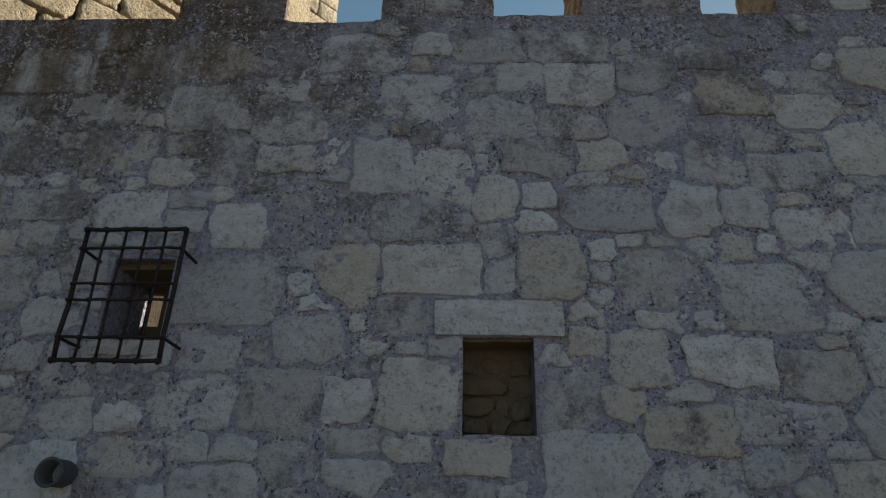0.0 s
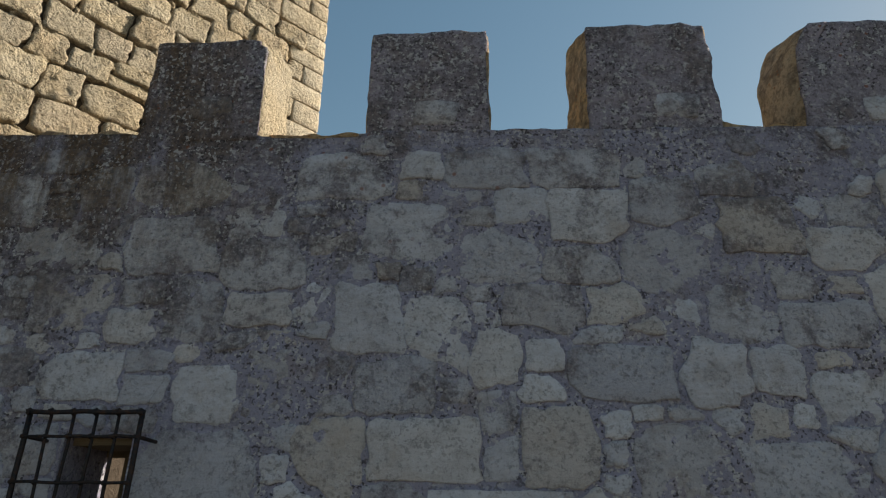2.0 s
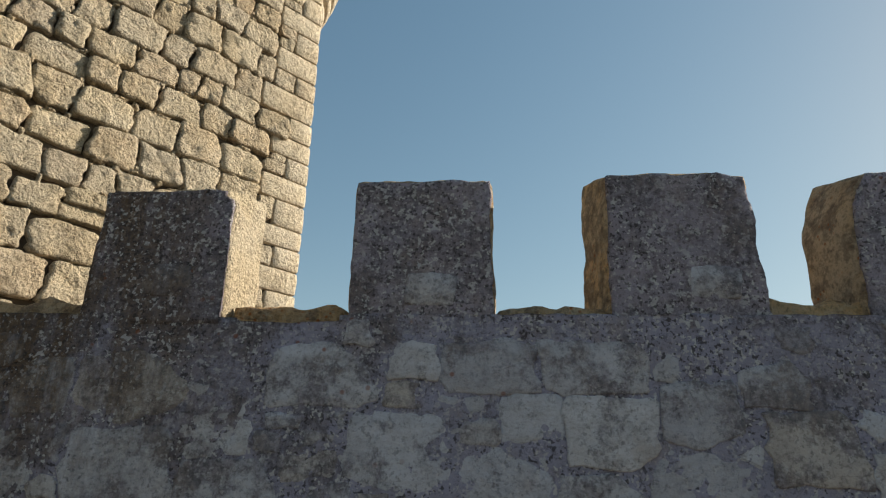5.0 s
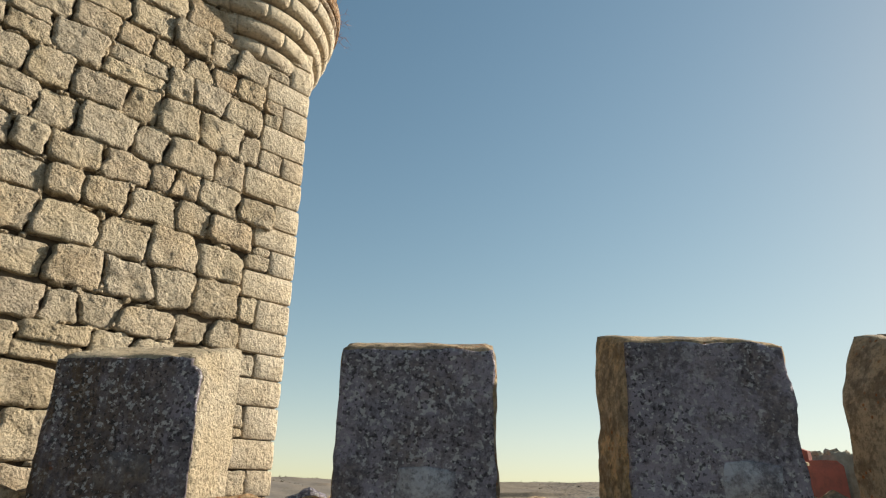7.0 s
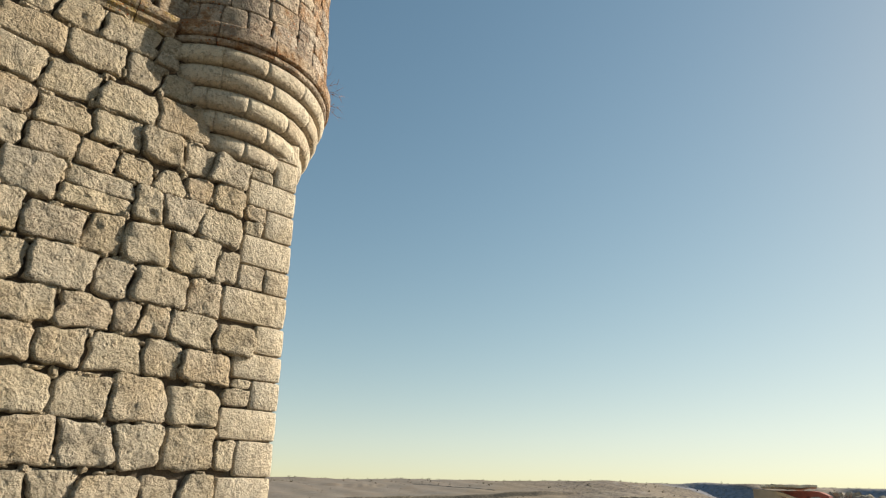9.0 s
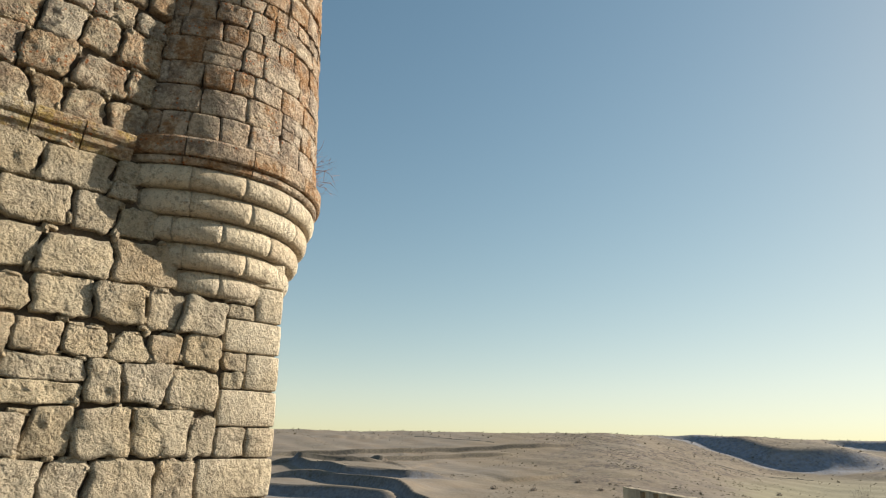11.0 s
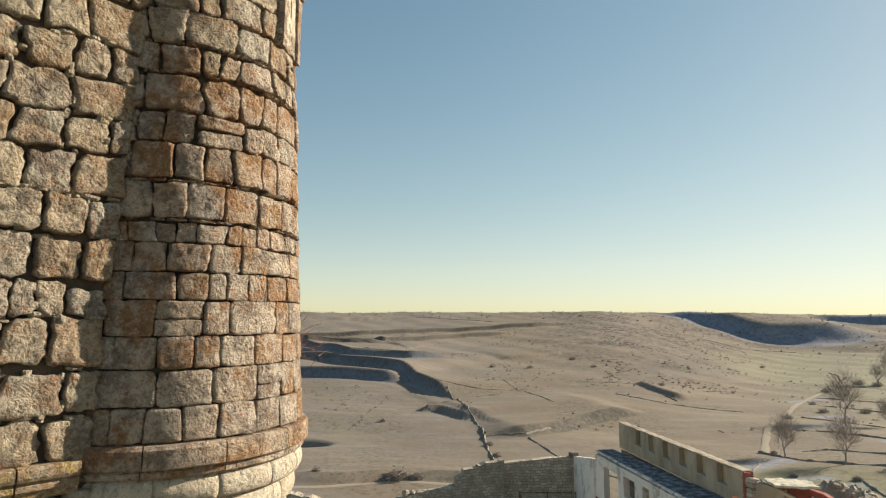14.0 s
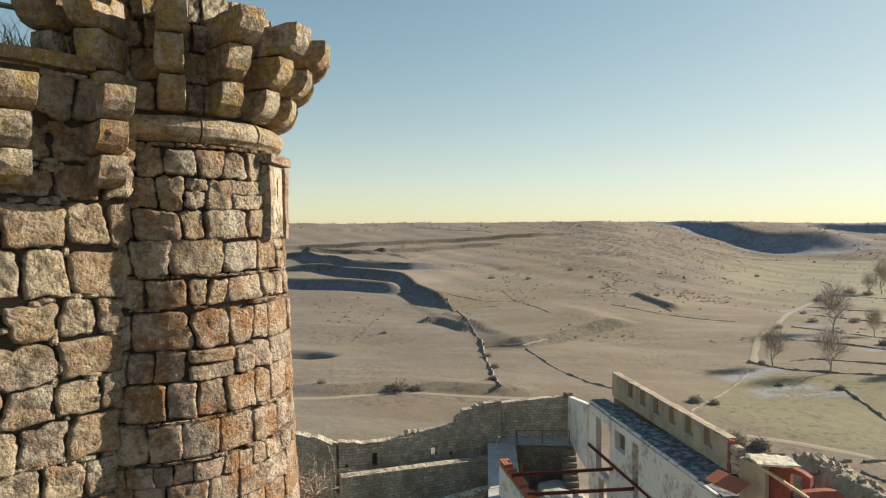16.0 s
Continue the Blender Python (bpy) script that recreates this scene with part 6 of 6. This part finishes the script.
while x < (FB - FA).length - 0.4:
    w = rnd.uniform(0.4, 1.3)
    part("roof_edge", rough_box(x, x + w - 0.01, -0.17, -0.05, 5.99, 6.07 + rnd.uniform(-0.02, 0.02), 0.12, 0.012, 5, 0.004, x), M_PLASTER, house, "broken pale edge of the roof", m=pose(FA.x, FA.y, 0, 0, 0, math.degrees(math.atan2(FU.y, FU.x))))
    x += w + rnd.choice((0.0, 0.0, 0.15))
PA, PB = Vector((7.62, 36.8, 0)), Vector((9.85, 25.75, 0))
PU = (PB - PA).normalized()
m = pose(PA.x, PA.y, 0, 0, 0, math.degrees(math.atan2(PU.y, PU.x)))
L_ = (PB - PA).length
part("parapet_back", box(0, L_, 0.165, 0.28, 5.9, 7.30), M_OCHRE, house, m=m)
edges = [0.0]
for yc in (34.43, 33.02, 31.58, 30.08, 28.62, 27.13):
    c = (36.8 - yc) / -PU.y
    edges += [c - 0.30, c + 0.34]
edges.append(L_)
for a, b in zip(edges[0::2], edges[1::2]):
    part("parapet_pier", rough_box(a, b, -0.09, 0.16, 6.0, 7.30, 0.3, 0.012, 3, 0.012, a), M_RENDER, house, m=m)
for a, b in zip(edges[1::2], edges[2::2]):
    sill = part("recess_sill", box(a, b, -0.09, 0.155, 6.0, 6.5), M_RENDER, house, m=m)
    part("sill_slab", box(a - 0.02, b + 0.02, -0.11, 0.17, 6.504, 6.545), M_FLOOR, sill, "pale sill slab")
part("parapet_coping", rough_box(0, L_, -0.10, 0.29, 7.305, 7.37, 0.12, 0.03, 3.2, 0.01, 1), M_RENDER, house, m=m)
part("brick_end", rough_box(L_ - 0.02, L_ + 0.14, -0.1, 0.28, 5.9, 7.32, 0.1, 0.05, 5, 0.01, 3), M_RED, house, m=m)
for i, (dx, z_) in enumerate(((0.35, 7.0), (0.3, 6.6), (0.42, 6.3))):
    part("end_stone", rough_box(-0.22, 0.22, -0.2, 0.2, -0.2, 0.2, 0.1, 0.05, 4, 0.06, i), M_FAR, house, m=m @ pose(L_ + dx, 0.1, z_))
part("back_wall", box(-0.2, L_ + 0.5, 0.1, 0.4, -3, 5.85), M_DARK, house, m=m)
# faded red lettering on the plaster, unreadable
rnd = random.Random(14)
bm = bmesh.new()
for i in range(14):
    x, h = on_facade(32.0) + 0.13 * i, rnd.uniform(0.08, 0.2)
    add_box(bm, x, x + 0.05, -0.156, -0.15, 2.75 - 0.02 * i, 2.75 - 0.02 * i + h)
wm = pose(FA.x, FA.y, 0, 0, 0, math.degrees(math.atan2(FU.y, FU.x)))
part("paint_marks", bm, M_RED, house, "red painted unreadable marks", m=wm)


def tile_slab():
    s = thing("tile_slab", pose(8.46, 22.38, 6.98, 18, 3, -58), "fallen slab of red roof tiles", "roof slab")
    for j in range(2):
        for i in range(5):
            part("tile", box(-0.62 + i * 0.25, -0.374 + i * 0.25, -0.35 + j * 0.36, 0.006 + j * 0.36, 0.006 * i, 0.05 + 0.006 * i, 0.004), M_BRICK, s)


tile_slab()


k = Mat("pale_roof_slab", 0.95)
M_SLAB = k.done(k.mix(k.span(k.noise(4, 6, 0.7), 0.42, 0.6), (0.62, 0.56, 0.43), (0.42, 0.37, 0.27)), k.noise(20, 5, 0.7), 0.7, 0.02)


def annex():
    """Hut of stained render and red walls under a pale slab, half buried in its own debris."""
    h = thing("collapsed_annex", pose(0, 0, 0), "collapsed hut of stained render and red walls under debris", "ruin")
    bm, m = holed_wall((9.13, 22.88), (9.68, 22.17), -3, ((0, 7.68), (0.5, 7.64), (0.9, 7.60)), 0.24, (), 0.3, 0.04, 3.0)
    part("stained_wall", bm, M_RENDER, h, m=m)

    def raking(p):
        return Vector((p.x, p.y, p.z - 0.33 * (p.x - 0.8)))

    part("lintel_plank", rough_box(0.8, 2.3, -0.16, -0.06, 7.52, 7.62, 0.25, 0.01, 2, 0.01, 3, raking), M_OCHRE, h, "weathered raking plank", m=m)
    bm, m2 = holed_wall((9.82, 23.0), (10.86, 21.66), -3, ((0, 7.64), (1.2, 7.64), (1.45, 7.60), (1.7, 7.5)), 0.2, ((1.06, 1.44, 4.6, 7.46),), 0.25, 0.04, 5.0)
    part("red_wall", bm, M_RED, h, "faded red wall with a dark doorway", m=m2)
    bm, m = holed_wall((10.37, 21.3), (11.66, 21.46), -3, ((0, 7.18), (0.5, 7.22), (1.1, 7.22), (1.3, 7.05)), 0.24, (), 0.2, 0.05, 6.0)
    part("red_end", bm, M_RED, h, "broken red brick wall", m=m)
    part("pale_slab", rough_box(0, 1.38, -0.98, 0.1, 0, 0.1, 0.12, 0.045, 3.0, 0.03, 6), M_SLAB, h, "pale lichened roof slab", m=pose(9.3, 22.85, 7.70, -2, 1, -3))
    bm = bmesh.new()
    bmesh.ops.create_grid(bm, x_segments=60, y_segments=80, size=1)

    def mound(x, y):
        wx, wy = 12.0 + x - 0.15 * y, 22.3 + y
        left = 11.72 - 0.72 * min(1.0, max(0.0, (wy - 21.4) / 0.4))
        f = max(0.0, 1 - (x / 1.95) ** 2) * max(0.0, 1 - (y / 2.9) ** 4) * min(1.0, max(0.0, (wx - left) / 0.7))
        return 4.6 + (2.85 + 0.06 * y) * f ** 0.4

    for v in bm.verts:
        x, y = v.co.x * 1.95, v.co.y * 2.9
        z = mound(x, y) + 0.2 * noise.noise(Vector((x * 1.3, y * 1.3, 2))) + 0.13 * noise.noise(Vector((x * 3.4, y * 3.4, 5))) + 0.09 * noise.noise(Vector((x * 9, y * 9, 1)))
        v.co = (12.0 + x - 0.15 * y, 22.3 + y, z)
    part("debris_mound", bm, M_RUBBLE, h, smooth=True)
    rnd = random.Random(2)
    for i in range(120):
        b = bmesh.new()
        bmesh.ops.create_cube(b, size=rnd.uniform(0.06, 0.24))
        bmesh.ops.subdivide_edges(b, edges=b.edges[:], cuts=1)
        for v in b.verts:
            v.co *= 0.85 + 0.45 * noise.noise(v.co * 5 + Vector((i, 0, 0)))
        x, y = rnd.uniform(-1.3, 1.7), rnd.uniform(-2.5, 2.3)
        part("broken_block", b, M_RUBBLE if i % 3 else M_CAP, h, m=pose(12.0 + x - 0.15 * y, 22.3 + y, mound(x, y) + 0.03, rnd.uniform(0, 90), rnd.uniform(0, 90), rnd.uniform(0, 90)))


annex()


def dead_shrub(name, m, n, spread, label, seed, thick=0.018, curl=0.3, material=None):
    """Bare forked stems, drawn as fine bent bars."""
    rnd = random.Random(seed)
    s = thing(name, m, label, "shrub")
    for i in range(n):
        d = Vector((rnd.gauss(0, 0.6), rnd.gauss(0, 0.6), rnd.uniform(0.5, 1.0))).normalized()
        p, pts = Vector((0, 0, 0)), [Vector((0, 0, 0))]
        for _ in range(5):
            d = (d + Vector((rnd.gauss(0, curl), rnd.gauss(0, curl), rnd.gauss(-0.08, curl)))).normalized()
            p = p + d * spread / 5 * rnd.uniform(0.7, 1.3)
            pts.append(p)
        bm = tube(pts, [thick * (1 - 0.16 * j) for j in range(6)], 4)
        for q in pts[2:]:
            for _ in range(3):
                e = (d + Vector((rnd.gauss(0, 0.7), rnd.gauss(0, 0.7), rnd.gauss(0, 0.6)))).normalized() * spread * 0.28
                o = Vector((rnd.uniform(-1, 1), rnd.uniform(-1, 1), 0)) * thick * 0.5
                vs = [bm.verts.new(c) for c in (q - o, q + o, q + e)]
                bm.faces.new(vs)
        part("stem", bm, material or M_PALETWIG, s)
    return s


k = Mat("sunlit_dry_twig", 0.9)
M_PALETWIG = k.done(k.mix(k.noise(5, 3), (0.30, 0.24, 0.17), (0.44, 0.37, 0.28)))
dead_shrub("dry_bramble", pose(-10.3, 38.3, -0.9), 40, 3.3, "tangle of dry pale bramble beside the ruin", 4, 0.035, 0.45)
# the sprig growing out of the turret's moulding
k = Mat("reddish_twig", 0.9)
M_SPRIG = k.done(k.mix(k.noise(9, 3), (0.30, 0.14, 0.09), (0.42, 0.22, 0.14)))
a = radians(14)
sprig = dead_shrub("dry_sprig", TOWER @ pose(TC.x + math.cos(a) * 1.19, TC.y + math.sin(a) * 1.19, 12.68, 0, 60, 14), 22, 0.6, "dry reddish sprig growing out of the turret", 6, 0.006, 0.35, M_SPRIG)

# the tower's other faces, of the same rubble
M_SIDE = far_masonry("tower_side_rubble", (0.50, 0.41, 0.30), (0.36, 0.29, 0.20), (0.15, 0.12, 0.09))
part("side_face", drawn_in(-0.05, -0.012, 0.17, 8.02, -1.0, 16.85), M_SIDE, tower)
for name, b in (("rear_face", (-8.0, -0.25, 8.0, 8.03, -1.0, 16.85)), ("far_face", (-8.03, -8.0, 0.04, 8.03, -1.0, 16.85)), ("tower_roof", (-8.0, -0.25, 0.04, 8.0, 16.85, 16.93)), ("outer_face", (-8.0, -3.9, -0.01, 0.034, -1.0, 16.85))):
    part(name, box(*b), M_SIDE, tower)


# ---- stones of the curtain wall ----
WALL_STONE = dict(depth=0.05, soft=0.035, wave=0.022, grit=0.6, lean=0.7)
rnd = random.Random(12)
for x, z, cell, area in PLAN[:300]:
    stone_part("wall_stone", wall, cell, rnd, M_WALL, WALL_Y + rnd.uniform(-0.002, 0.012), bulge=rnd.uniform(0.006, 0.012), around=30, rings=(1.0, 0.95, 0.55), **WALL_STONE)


def more_stones(plan):
    """The rest of the wall, out to where it is only glimpsed."""
    rnd = random.Random(13)
    verts, faces = [], []
    for x, z, cell, area in plan + [(s_[0] + dx, s_[1], [(p + dx, q) for p, q in s_[2]], s_[3]) for dx in (-9.6, 9.6) for s_ in PLAN if -9 < s_[0] + dx < 12]:
        mid, vs, fs = hewn_stone(cell, rnd, 0.012, around=14, rings=(1.0, 0.8), **WALL_STONE)
        n = len(verts)
        y = WALL_Y + rnd.uniform(0.0, 0.014)
        verts += [(mid.x + v[0], y + v[1], mid.y + v[2]) for v in vs]
        faces += [tuple(n + i for i in f) for f in fs]
    me = bpy.data.meshes.new("outer_stones")
    me.from_pydata(verts, [], faces)
    me.polygons.foreach_set("use_smooth", [True] * len(faces))
    me.materials.append(M_WALL)
    ob = new("outer_stones", me)
    ob.parent = wall
    return ob


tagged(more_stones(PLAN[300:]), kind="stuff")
